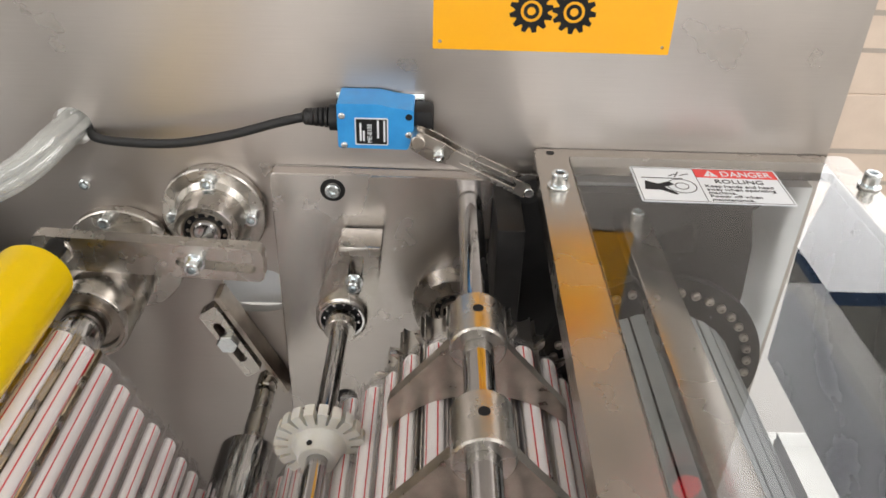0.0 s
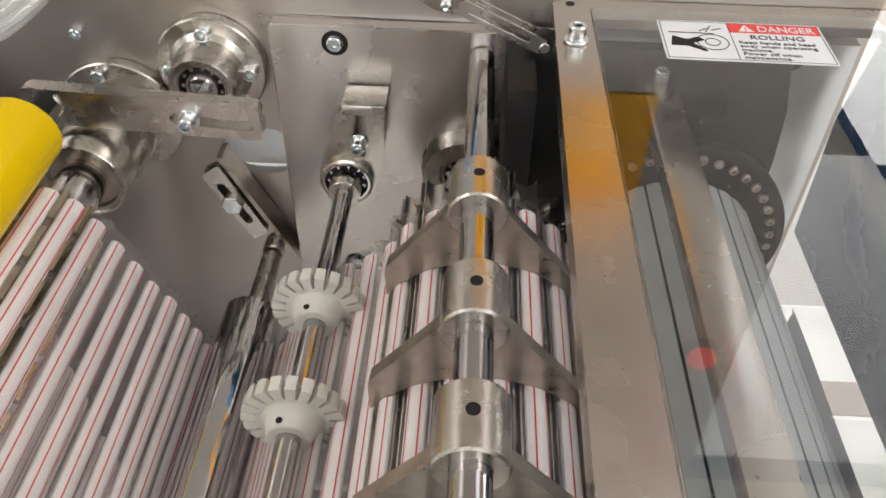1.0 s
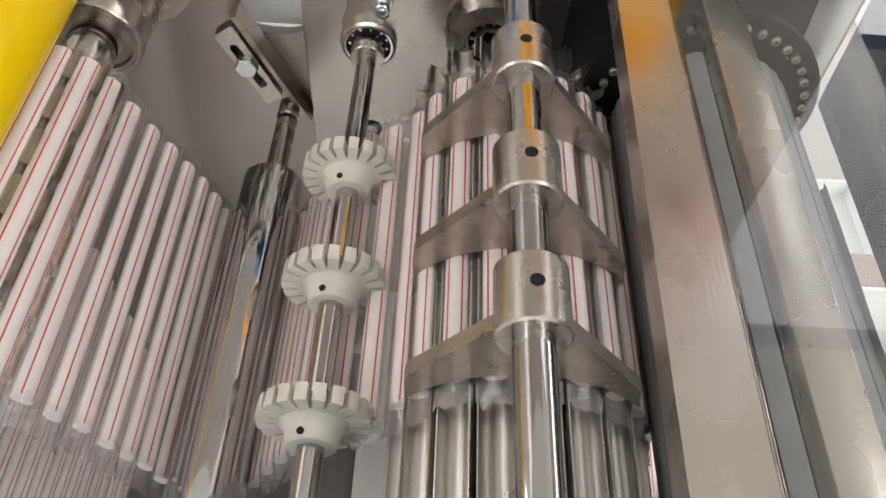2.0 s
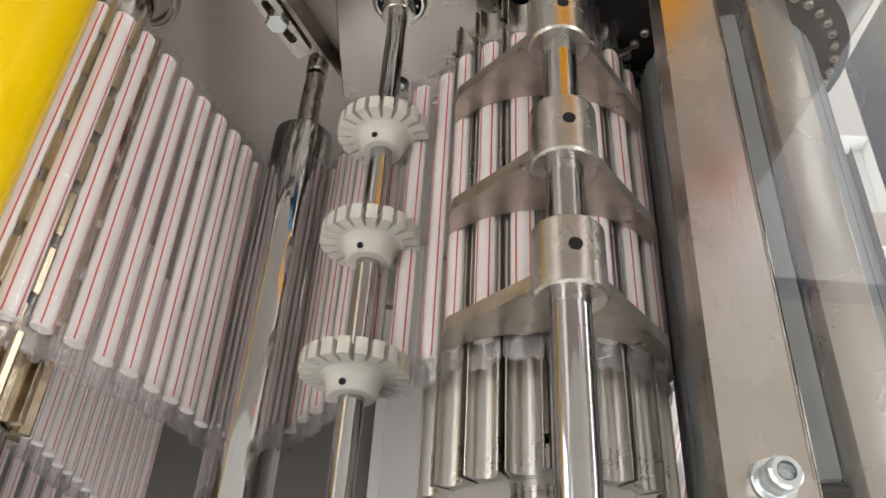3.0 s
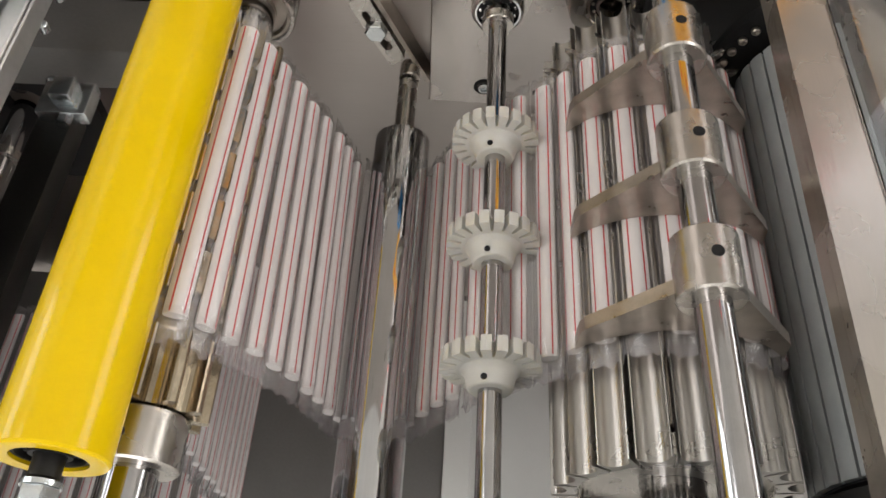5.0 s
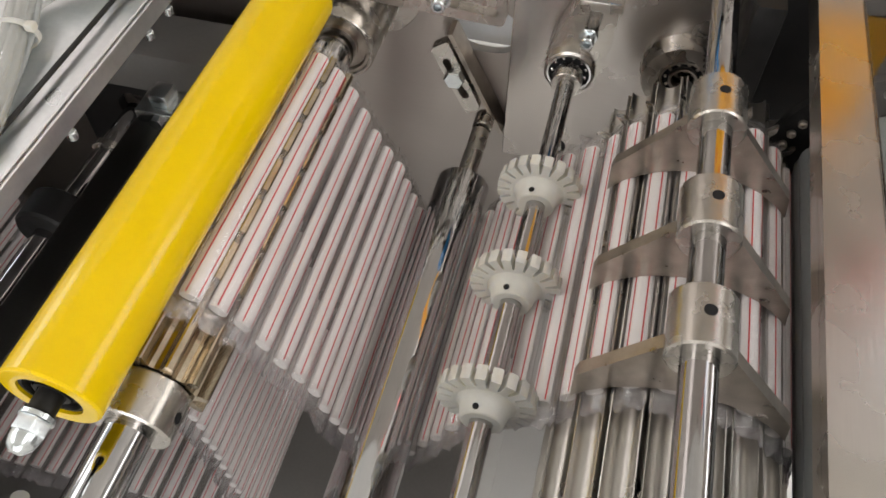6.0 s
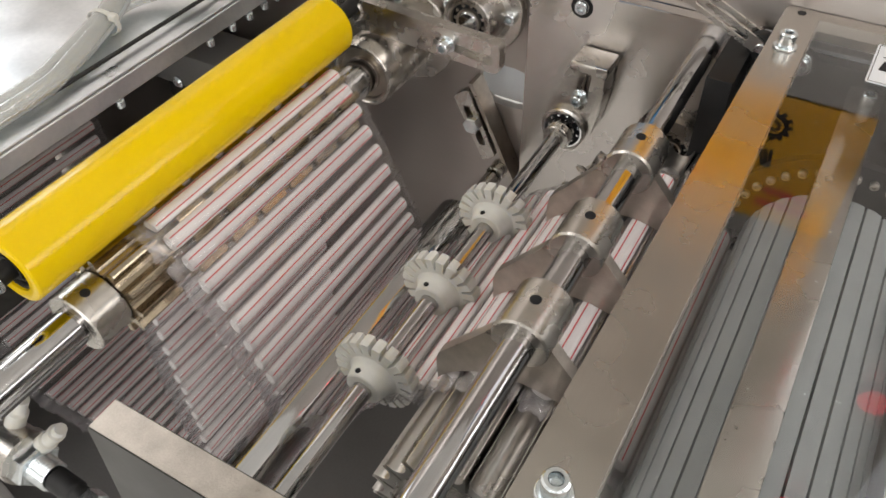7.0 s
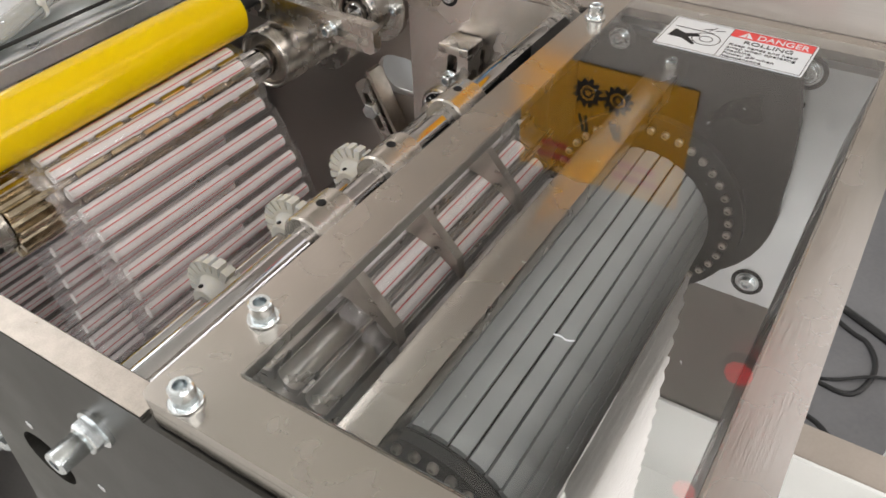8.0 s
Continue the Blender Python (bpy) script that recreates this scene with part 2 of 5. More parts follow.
def plate(bm, outer, holes, to3, t0, t1, chamfer=0.0):
    """A flat plate with holes: outlines in (u, v), to3(u, v, w) gives the place, w from t0 to t1."""
    layers = []
    for w in (t0, t1):
        loops, edges = [], []
        for lp in [outer] + list(holes):
            vs = [bm.verts.new(to3(u, v, w)) for u, v in lp]
            loops.append(vs)
            edges += [bm.edges.new((vs[i], vs[(i + 1) % len(vs)])) for i in range(len(vs))]
        bmesh.ops.triangle_fill(bm, edges=edges, use_beauty=True)
        layers.append(loops)
    for a, b in zip(*layers):
        for i in range(len(a)):
            j = (i + 1) % len(a)
            bm.faces.new((a[i], a[j], b[j], b[i]))
    return bm


def circle(cx, cy, r, n=24):
    return [(cx + r * math.cos(2 * math.pi * k / n), cy + r * math.sin(2 * math.pi * k / n)) for k in range(n)]


def slot(cx, cy, length, r, ang=0.0, n=8):
    pts = []
    for s, a0 in ((1, -90), (-1, 90)):
        for k in range(n + 1):
            a = radians(a0 + 180 * k / n)
            pts.append((s * length / 2 + r * math.cos(a), r * math.sin(a)))
    ca, sa = math.cos(radians(ang)), math.sin(radians(ang))
    return [(cx + x * ca - y * sa, cy + x * sa + y * ca) for x, y in pts]


def rounded(pts, r, n=5):
    """A polygon with rounded corners."""
    out = []
    for i in range(len(pts)):
        a, b, c = (Vector(pts[i - 1]), Vector(pts[i]), Vector(pts[(i + 1) % len(pts)]))
        da, dc = (a - b), (c - b)
        rr = min(r, da.length * 0.45, dc.length * 0.45)
        p, q = b + da.normalized() * rr, b + dc.normalized() * rr
        for k in range(n + 1):
            t = k / n
            out.append(tuple((1 - t) ** 2 * p + 2 * t * (1 - t) * b + t * t * q))
    return out


def on_y(u, v, w):
    return Vector((u, w, v))


def on_z(u, v, w):
    return Vector((u, v, w))


def tube(bm, pts, r, n=10, mat=0):
    """A round tube along a smooth line through the points."""
    P = [Vector(p) for p in pts]
    S = []
    for i in range(len(P) - 1):
        a, b, c, d = P[max(i - 1, 0)], P[i], P[i + 1], P[min(i + 2, len(P) - 1)]
        for k in range(6):
            t = k / 6
            S.append(0.5 * ((2 * b) + (c - a) * t + (2 * a - 5 * b + 4 * c - d) * t * t + (3 * b - a - 3 * c + d) * t ** 3))
    S.append(P[-1])
    rings, up = [], Vector((0.13, 0.2, 0.97))
    for i, p in enumerate(S):
        d = (S[min(i + 1, len(S) - 1)] - S[max(i - 1, 0)]).normalized()
        x = d.cross(up).normalized()
        y = x.cross(d)
        rings.append([bm.verts.new(p + r * (x * math.cos(2 * math.pi * k / n) + y * math.sin(2 * math.pi * k / n))) for k in range(n)])
    for a, b in zip(rings, rings[1:]):
        for k in range(n):
            bm.faces.new((a[k], a[(k + 1) % n], b[(k + 1) % n], b[k])).material_index = mat
    bm.faces.new(rings[0]), bm.faces.new(rings[-1][::-1])
    return bm


def bolt(at, d, r=0.005, h=0.006, washer=True, label="zinc-plated socket head bolt with washer", group="socket bolts", name="socket_bolt"):
    """A socket head bolt that stands on its face at the point at, head along d."""
    e = thing(name, at, label, "bolt", group)
    q = frame_of(d)
    base = 0.0
    if washer:
        b = bmesh.new()
        revolve(b, [(r * 0.6, 0.0002), (r * 1.32, 0.0002), (r * 1.36, 0.0006), (r * 1.36, 0.0014), (r * 1.28, 0.0018), (r * 0.6, 0.0018)], (0, 0, 0), d, 28)
        part("washer", b, "zinc", e)
        base = 0.0018
    b = bmesh.new()
    hx = r * 0.52
    revolve(b, [(0, base), (r * 0.94, base), (r, base + 0.0006), (r, base + h - 0.0008), (r - 0.0008, base + h), (hx * 1.08, base + h)], (0, 0, 0), d, 24)
    revolve(b, [(hx * 1.08, base + h), (hx, base + h - 0.0005), (hx, base + h * 0.45), (0, base + h * 0.4)], (0, 0, 0), d, 6)
    part("head", b, "zinc", e)
    return e


def bearing(parent, at, d, r_out, r_in, width=0.008, race="chrome", sealed=False):
    """An open ball bearing: two races, a dark cage and a ring of balls."""
    at, t = Vector(at), (r_out - r_in) * 0.22
    b = bmesh.new()
    revolve(b, [(r_out - t, 0.0015), (r_out - t * 0.8, 0), (r_out, 0), (r_out, width), (r_out - t, width), (r_out - t, 0.0015)], at, d, 40)
    part("outer_race", b, race, parent)
    b = bmesh.new()
    revolve(b, [(r_in, 0), (r_in + t, 0), (r_in + t, width), (r_in, width), (r_in, 0)], at, d, 32)
    part("inner_race", b, race, parent)
    b = bmesh.new()
    revolve(b, [(r_in + t, 0.0032), (r_out - t, 0.0032), (r_out - t, 0.004), (r_in + t, 0.004), (r_in + t, 0.0032)], at, d, 32)
    part("seal" if sealed else "cage", b, "worn" if sealed else "ink", parent)
    if sealed:
        return
    q, rm, rb = frame_of(d), (r_out + r_in) / 2, (r_out - r_in) * 0.2
    b = bmesh.new()
    for k in range(11):
        w = 2 * math.pi * k / 11
        bmesh.ops.create_icosphere(b, subdivisions=1, radius=rb, matrix=Matrix.Translation(at + q @ Vector((rm * math.cos(w), rm * math.sin(w), 0.0030))))
    part("balls", b, race, parent)


# ---- the hall ----
b = bmesh.new()
plate(b, [(-9, -8), (9, -8), (9, 12), (-9, 12)], [], on_z, -0.1, 0.0)
tagged(part("floor", b, "floor", smooth=False), "pale grey tiled workshop floor", "floor", kind="structure")
b = bmesh.new()
plate(b, [(-9, -8), (9, -8), (9, 12), (-9, 12)], [[(-4.5, -3.8), (-2.5, -3.8), (-2.5, 1.4), (-4.5, 1.4)], [(2.3, -3.9), (4.3, -3.9), (4.3, 0.7), (2.3, 0.7)], [(0.0, 2.1), (2.8, 2.1), (2.8, 4.9), (0.0, 4.9)], [(2.9, 4.6), (4.9, 4.6), (4.9, 7.6), (2.9, 7.6)]], on_z, 4.2, 4.3)
tagged(part("ceiling", b, "hall", smooth=False), "white workshop ceiling with four skylights", "ceiling", kind="structure")
for nm, lo, hi in (("wall_north", (-9, 8, 0), (9, 8.2, 4.2)),):
    b = bmesh.new()
    box(b, lo, hi, 0)
    tagged(part(nm, b, "hall", smooth=False), "pale plastered workshop wall", "wall", kind="structure")
b = bmesh.new()
plate(b, [(-5, 0), (8, 0), (8, 4.2), (-5, 4.2)], [[(-1.5, 0.8), (3.5, 0.8), (3.5, 3.2), (-1.5, 3.2)]], lambda u, v, w: Vector((w, u, v)), 5.0, 5.2)
tagged(part("wall_east", b, "hall", smooth=False), "pale plastered workshop wall with a wide window opening", "wall", kind="structure")

b = bmesh.new()
plate(b, [(-5, 0), (5, 0), (5, 4.2), (-5, 4.2)], [[(-2.3, 0.8), (2.9, 0.8), (2.9, 3.2), (-2.3, 3.2)]], on_y, -5.2, -5.0)
tagged(part("wall_south", b, "hall", smooth=False), "pale plastered workshop wall with a window opening", "wall", kind="structure")

b = bmesh.new()
plate(b, [(-5, 0), (8, 0), (8, 4.2), (-5, 4.2)], [[(1.0, 1.8), (5.4, 1.8), (5.4, 4.0), (1.0, 4.0)]], lambda u, v, w: Vector((w, u, v)), -5.2, -5.0)
tagged(part("wall_west", b, "hall", smooth=False), "pale plastered workshop wall with a high window opening", "wall", kind="structure")

# ---- machine body ----
WALL = 0.468
WX, WZ, WR, NT = -0.2295, 0.9045, 0.0275, 11
PLATE = 0.456


def build_back_panel():
    e = thing("back_panel", (0, WALL, 0.9), "brushed stainless steel back panel of the machine", "machine panel")
    b = bmesh.new()
    plate(b, [(-0.95, -0.9), (0.263, -0.9), (0.263, 0.75), (-0.95, 0.75)], [circle(-0.247, 0.107, 0.0135), slot(-0.138, -0.026, 0.014, 0.0200, 0)], on_y, 0, 0.008)
    part("sheet", b, "brushed", e, smooth=False)
    b = bmesh.new()
    plate(b, [(-0.19, -0.06), (-0.11, -0.06), (-0.11, 0.02), (-0.19, 0.02)], [], on_y, 0.03, 0.035)
    part("inner_cover", b, "white", e, "pale inner cover seen through the slot", False)
    b = bmesh.new()
    box(b, (-0.16, 0.022, -0.016), (-0.12, 0.029, -0.010), 0.001)
    part("green_wire", b, "green", e, "dark green wire behind the slot")
    return e


def build_mount_plate():
    e = thing("mounting_plate", (0, PLATE, 0.87), "ground steel mounting plate bolted to the back panel", "machine plate")
    b = bmesh.new()
    pts = rounded([(-0.1165, 0.112), (-0.1175, -0.113), (0.0525, -0.113), (0.0525, 0.111)], 0.004, 3)
    plate(b, pts, [], on_y, 0, 0.0115)
    bmesh.ops.bevel(b, geom=[ed for ed in b.edges if len(ed.link_faces) == 2 and ed.calc_face_angle(0) > 1], offset=0.0008, segments=1, affect="EDGES")
    part("plate", b, "plate", e, smooth=False)
    b = bmesh.new()
    plate(b, rounded([(-0.098, -0.113), (-0.118, -0.114), (-0.118, -0.33), (0.06, -0.33), (0.06, -0.114)], 0.003, 2), [], on_y, 0.004, 0.0118)
    part("lower_plate", b, "brushed", e, smooth=False)
    return e


build_back_panel()
build_mount_plate()

for x, z in ((-0.074, 0.970), (-0.072, 0.777)):
    e = bolt((x, PLATE, z), (0, -1, 0), 0.0052, 0.0035, False, "countersunk zinc socket bolt in the mounting plate")
    b = bmesh.new()
    revolve(b, [(0.0054, 0.0001), (0.0086, 0.0001), (0.0086, 0.0004), (0.0054, 0.0004), (0.0054, 0.0001)], (0, 0, 0), (0, -1, 0), 28)
    part("recess", b, "black", e)
bolt((-0.248, WALL, 0.964), (0, -1, 0), 0.004, 0.004, False, "small bright bolt in the back panel")


def flange_bearing(at, r_flange, r_hub, length, bolts, r_bolt, bore, taper=0.0):
    """A round flanged bearing housing on the wall, hub towards the front."""
    x, z = at
    e = thing("bearing_housing", (x, WALL, z), "turned steel flanged bearing housing bolted to the panel", "bearing housing", "bearing housings")
    d = (0, -1, 0)
    b = bmesh.new()
    revolve(b, [(0, 0), (r_flange - 0.001, 0), (r_flange, 0.001), (r_flange, 0.008), (r_flange - 0.001, 0.009), (r_hub + taper, 0.0095), (r_hub + taper * 0.4, 0.013), (r_hub, length - 0.002), (r_hub - 0.001, length), (bore + 0.001, length), (bore, length - 0.001), (bore, length - 0.012), (0, length - 0.012)], (0, 0, 0), d, 56)
    hs = part("housing", b, "machined", e)
    bearing(hs, (0, -length + 0.0015, 0), (0, 1, 0), bore, bore * 0.52, 0.008, "worn", length > 0.05)
    for a in bolts:
        q = bolt((x + r_bolt * math.cos(radians(a)), WALL - 0.009, z + r_bolt * math.sin(radians(a))), d, 0.005, 0.0065, False, "zinc socket head bolt in the bearing flange")
    return e


e = flange_bearing((-0.159, 0.9455), 0.0365, 0.0215, 0.034, (90, 180, 0), 0.027, 0.0165, 0.006)
b = bmesh.new()
rod(b, (0, -0.021, 0), (0, -0.0335, 0), 0.0084, 28)
part("shaft_stub", b, "shaft", e)
flange_bearing((WX, WZ), 0.0425, 0.0280, 0.083, (8, 210, 100), 0.0350, 0.0242, 0.0)
e = flange_bearing((0.0125, 0.8765), 0.042, 0.030, 0.026, (), 0.033, 0.0165, 0.003)
bolt((-0.0105, WALL - 0.009, 0.868), (0, -1, 0), 0.005, 0.014, False, "long zinc socket bolt in the drum bearing flange")


def build_pinion_bracket():
    e = thing("bearing_bracket", (-0.058, PLATE, 0.915), "slotted steel bracket that holds the shaft bearing", "bracket")
    b = bmesh.new()
    out = rounded([(-0.010, 0.024), (0.0165, 0.022), (0.0160, -0.008), (0.010, -0.040), (-0.002, -0.060), (-0.022, -0.056), (-0.031, -0.034), (-0.022, -0.004)], 0.008, 5)
    plate(b, out, [slot(0.0, 0.001, 0.026, 0.0048, 84)], on_y, -0.024, -0.002)
    bmesh.ops.bevel(b, geom=[ed for ed in b.edges if len(ed.link_faces) == 2 and ed.calc_face_angle(0) > 1.2], offset=0.001, segments=2, affect="EDGES")
    part("body", b, "machined", e)
    b = bmesh.new()
    box(b, (-0.0105, -0.0275, 0.0185), (0.0185, -0.002, 0.0265), 0.0015, 2)
    part("lug", b, "machined", e)
    b = bmesh.new()
    revolve(b, [(0.0, 0), (0.0185, 0), (0.0185, 0.004), (0.0165, 0.005), (0.0165, 0.002), (0, 0.002)], (-0.0105, -0.024, -0.035), (0, -1, 0), 40)
    seat = part("bearing_seat", b, "machined", e)
    bearing(seat, (-0.0105, -0.0295, -0.035), (0, 1, 0), 0.0162, 0.0085)
    return e


build_pinion_bracket()
bolt((-0.0590, PLATE - 0.024, 0.911), (0, -1, 0), 0.0048, 0.008, True, "zinc socket bolt in the bracket slot")


def build_roller_arm():
    """The flat slotted bar that carries the yellow roller."""
    e = thing("roller_arm", (-0.183, 0.40, 0.951), "flat slotted steel bar that carries the yellow roller", "lever arm")
    b = bmesh.new()
    plate(b, rounded([(-0.075, 0.0125), (0.070, 0.005), (0.070, -0.020), (-0.073, -0.0125)], 0.006, 5), [slot(0.0395, -0.0075, 0.044, 0.0035, -5)], on_y, 0, 0.010)
    bmesh.ops.bevel(b, geom=[ed for ed in b.edges if len(ed.link_faces) == 2 and ed.calc_face_angle(0) > 1.2], offset=0.0008, segments=1, affect="EDGES")
    part("bar", b, "machined", e, smooth=False)
    b = bmesh.new()
    rod(b, (-0.058, -0.002, 0.001), (-0.058, 0.013, 0.001), 0.0085)
    part("pivot_boss", b, "machined", e)
    b = bmesh.new()
    rod(b, (0.0265, 0.010, -0.006), (0.0265, 0.068, -0.006), 0.004)
    part("standoff", b, "zinc", e)
    return e


build_roller_arm()
bolt((-0.1565, 0.40, 0.946), (0, -1, 0), 0.005, 0.008, True, "zinc socket bolt in the arm slot")


def build_slot_link():
    e = thing("slotted_link", (-0.148, 0.445, 0.84), "slotted steel link plate with a hexagon bolt", "link plate")
    b = bmesh.new()
    plate(b, rounded([(-0.030, 0.026), (-0.016, 0.036), (0.012, -0.026), (0.0, -0.034)], 0.003, 3), [slot(-0.009, 0.001, 0.034, 0.0036, -64)], on_y, 0, 0.010)
    part("plate", b, "machined", e, smooth=False)
    b = bmesh.new()
    plate(b, [(-0.017, 0.040), (-0.013, 0.041), (0.031, -0.052), (0.028, -0.054)], [], on_y, 0.003, 0.022)
    part("side_fin", b, "worn", e, smooth=False)
    b = bmesh.new()
    revolve(b, [(0, 0), (0.0082, 0), (0.0085, 0.001), (0.0085, 0.006), (0.0075, 0.007), (0, 0.007)], (-0.0095, 0.0, 0.004), (0, -1, 0), 6)
    part("hexagon_head", b, "zinc", e, smooth=False)
    b = bmesh.new()
    rod(b, (0.0155, -0.0085, -0.0400), (0.0155, 0.008, -0.0400), 0.0082)
    part("pin", b, "machined", e)
    return e


build_slot_link()

ROD = (-0.1330, 0.7980)


def build_tension_rod():
    e = thing("tension_roller", (ROD[0], 0.2, ROD[1]), "polished chrome tension roller that presses the straw web", "roller")
    b = bmesh.new()
    rod(b, (0, -0.165, 0), (0, 0.175, 0), 0.0205, 48, 0.0012)
    part("tube", b, "polished", e)
    b = bmesh.new()
    rod(b, (0, 0.1755, 0), (0, 0.235, 0), 0.0076, 24)
    part("shaft_end", b, "machined", e)
    return e


tension_roller = build_tension_rod()

# ---- white toothed discs on their shaft ----
GX, GZ = -0.0685, 0.880


def build_gear_shaft():
    e = thing("disc_shaft", (GX, 0.2, GZ), "polished round shaft that carries white toothed discs", "shaft")
    b = bmesh.new()
    rod(b, (0, -0.163, 0), (0, 0.232, 0), 0.0063, 32)
    part("bar", b, "shaft", e)
    b = bmesh.new()
    revolve(b, [(0.0064, 0), (0.0105, 0), (0.011, 0.0006), (0.011, 0.0075), (0.0064, 0.0075)], (0, 0.213, 0), (0, 1, 0), 32)
    part("stop_ring", b, "machined", e)
    return e


def build_toothed_disc(y, turn):
    """A nylon disc with a slit rim and a hub with a set screw."""
    e = thing("toothed_disc", (GX, y, GZ), "white nylon disc with a slotted rim and a hub", "toothed disc", "toothed discs")
    n, r0, r1 = 20, 0.0185, 0.0266
    b = bmesh.new()
    out = []
    for k in range(n):
        a = 2 * math.pi * k / n + radians(turn)
        s = 2 * math.pi / n
        for u, r in ((0.0, r1), (0.33, r1 + 0.0002), (0.66, r1), (0.70, r0), (0.93, r0)):
            out.append((r * math.cos(a + u * s), r * math.sin(a + u * s)))
    plate(b, out, [], on_y, -0.0086, 0.0)
    bmesh.ops.bevel(b, geom=[ed for ed in b.edges if len(ed.link_faces) == 2 and ed.calc_face_angle(0) > 1.2], offset=0.0004, segments=1, affect="EDGES")
    part("disc", b, "nylon", e, smooth=False)
    b = bmesh.new()
    revolve(b, [(0.0064, -0.0195), (0.0108, -0.0195), (0.0116, -0.0188), (0.0124, -0.0160), (0.0132, -0.0125), (0.0144, -0.0100), (0.0165, -0.0084)], (0, 0, 0), (0, 1, 0), 48)
    hub = part("hub", b, "nylon", e)
    b = bmesh.new()
    p = Vector((-0.0038, -0.0163, 0.0116))
    rod(b, p, p + Vector((-0.0003, 0, 0.0010)), 0.0017, 16, 0.0001)
    q = part("set_screw_hole", b, "ink", hub)
    return e


build_gear_shaft()
for y, a in ((0.1645, 3), (0.2400, 9), (0.3155, 5)):
    build_toothed_disc(y, a)

# ---- grooved drum ----
DX, DZ, DR = 0.025, 0.864, 0.0590
DY0, DY1 = 0.103, 0.392
NG = 20


def build_grooved_drum():
    e = thing("grooved_drum", (DX, 0.25, DZ), "steel drum with round grooves that carry the straws", "drum")
    b = bmesh.new()
    revolve(b, [(0.012, DY0 - 0.232), (0.046, DY0 - 0.232), (0.0475, DY0 - 0.2305), (0.0475, DY1 - 0.262), (0.012, DY1 - 0.262), (0.012, DY0 - 0.232)], (0, 0, 0), (0, 1, 0), 64)
    part("core", b, "worn", e)
    b = bmesh.new()
    rod(b, (0, -0.214, 0), (0, 0.20, 0), 0.0165, 40)
    part("axle", b, "shaft", e)
    # one channel, shared by all the grooves
    b = bmesh.new()
    w = math.pi * DR / NG - 0.0010
    g = w - 0.0009
    sec = [(-w * 0.80, -0.0115), (-w, 0.0), (-w + 0.0003, 0.0012), (-g, 0.0012)]
    for k in range(1, 12):
        a = math.pi * (1 + k / 12)
        sec.append((g * math.cos(a), 0.0012 + 0.0075 * math.sin(a)))
    sec += [(g, 0.0012), (w - 0.0003, 0.0012), (w, 0.0), (w * 0.80, -0.0115)]
    ends = []
    for yy in (DY0 - 0.25, DY1 - 0.25):
        ends.append([b.verts.new((u, yy, DR + v)) for u, v in sec])
    for i in range(len(sec)):
        j = (i + 1) % len(sec)
        b.faces.new((ends[0][i], ends[0][j], ends[1][j], ends[1][i]))
    for vs in ends:
        b.faces.new(vs)
    first = part("groove_channel", b, "channel", e)
    for k in range(1, NG):
        o = new("groove_channel", first.data)
        o.parent = e
        o.rotation_euler = (0, 2 * math.pi * k / NG, 0)
    # serrated end ring behind
    b = bmesh.new()
    out = []
    for k in range(NG):
        a = 2 * math.pi * (k + 0.5) / NG
        for u, r in ((-0.42, 0.0565), (-0.10, 0.0575), (0.0, 0.0690), (0.14, 0.0655), (0.20, 0.0565)):
            out.append((r * math.sin(a + u * 2 * math.pi / NG), r * math.cos(a + u * 2 * math.pi / NG)))
    plate(b, out, [], on_y, 0.112, 0.1155)
    part("serrated_ring", b, "machined", e, smooth=False)
    b = bmesh.new()
    plate(b, circle(0, 0, 0.0492, 48), [circle(0, 0, 0.017)], on_y, -0.1425, -0.1325)
    part("end_ring", b, "machined", e)
    return e


grooved_drum = build_grooved_drum()

# ---- guide shaft with collars ----
CX, CZ = 0.0203, 0.9632


def build_guide_shaft():
    e = thing("guide_shaft", (CX, 0.25, CZ), "polished round shaft over the drum, with guide collars", "shaft")
    b = bmesh.new()
    rod(b, (0, -0.2135, 0), (0, 0.205, 0), 0.0083, 40)
    part("bar", b, "shaft", e)
    return e


def build_saddle(y):
    """A collar with a drilled hole and a curved steel saddle that holds the straws down."""
    e = thing("guide_saddle", (CX, y, CZ), "steel collar with a drilled hole and a curved guide plate", "guide collar", "guide saddles")
    b = bmesh.new()
    revolve(b, [(0.0084, -0.017), (0.0142, -0.017), (0.0152, -0.016), (0.0152, 0.014), (0.0142, 0.015), (0.0084, 0.015)], (0, 0, 0), (0, 1, 0), 48)
    collar = part("collar", b, "machined", e)
    b = bmesh.new()
    rod(b, (0, 0, 0.0148), (0, 0, 0.0155), 0.0025, 20, 0.0001)
    revolve(b, [(0.0025, 0.0002), (0.0029, 0.0002), (0.0029, 0.0004), (0.0025, 0.0004)], (0, 0, 0.015), (0, 0, 1), 20)
    part("drilled_hole", b, "ink", collar)
    dx, dz = DX - CX, DZ - CZ
    rr = 0.0635
    lower = [(dx + rr * math.sin(radians(a)), dz + rr * math.cos(radians(a))) for a in range(52, -57, -6)]
    out = lower + [(-0.0485, -0.0475), (-0.047, -0.041), (-0.013, 0.001), (-0.012, 0.004), (0.012, 0.004), (0.0135, 0.001), (0.0525, -0.045), (0.0535, -0.052)]
    b = bmesh.new()
    plate(b, out, [], on_y, -0.0125, -0.0055)
    bmesh.ops.bevel(b, geom=[ed for ed in b.edges if len(ed.link_faces) == 2 and ed.calc_face_angle(0) > 1.2], offset=0.0006, segments=1, affect="EDGES")
    part("guide_plate", b, "worn", e, smooth=False)
    return e


build_guide_shaft()
for y in (0.1745, 0.2405, 0.3165):
    build_saddle(y)

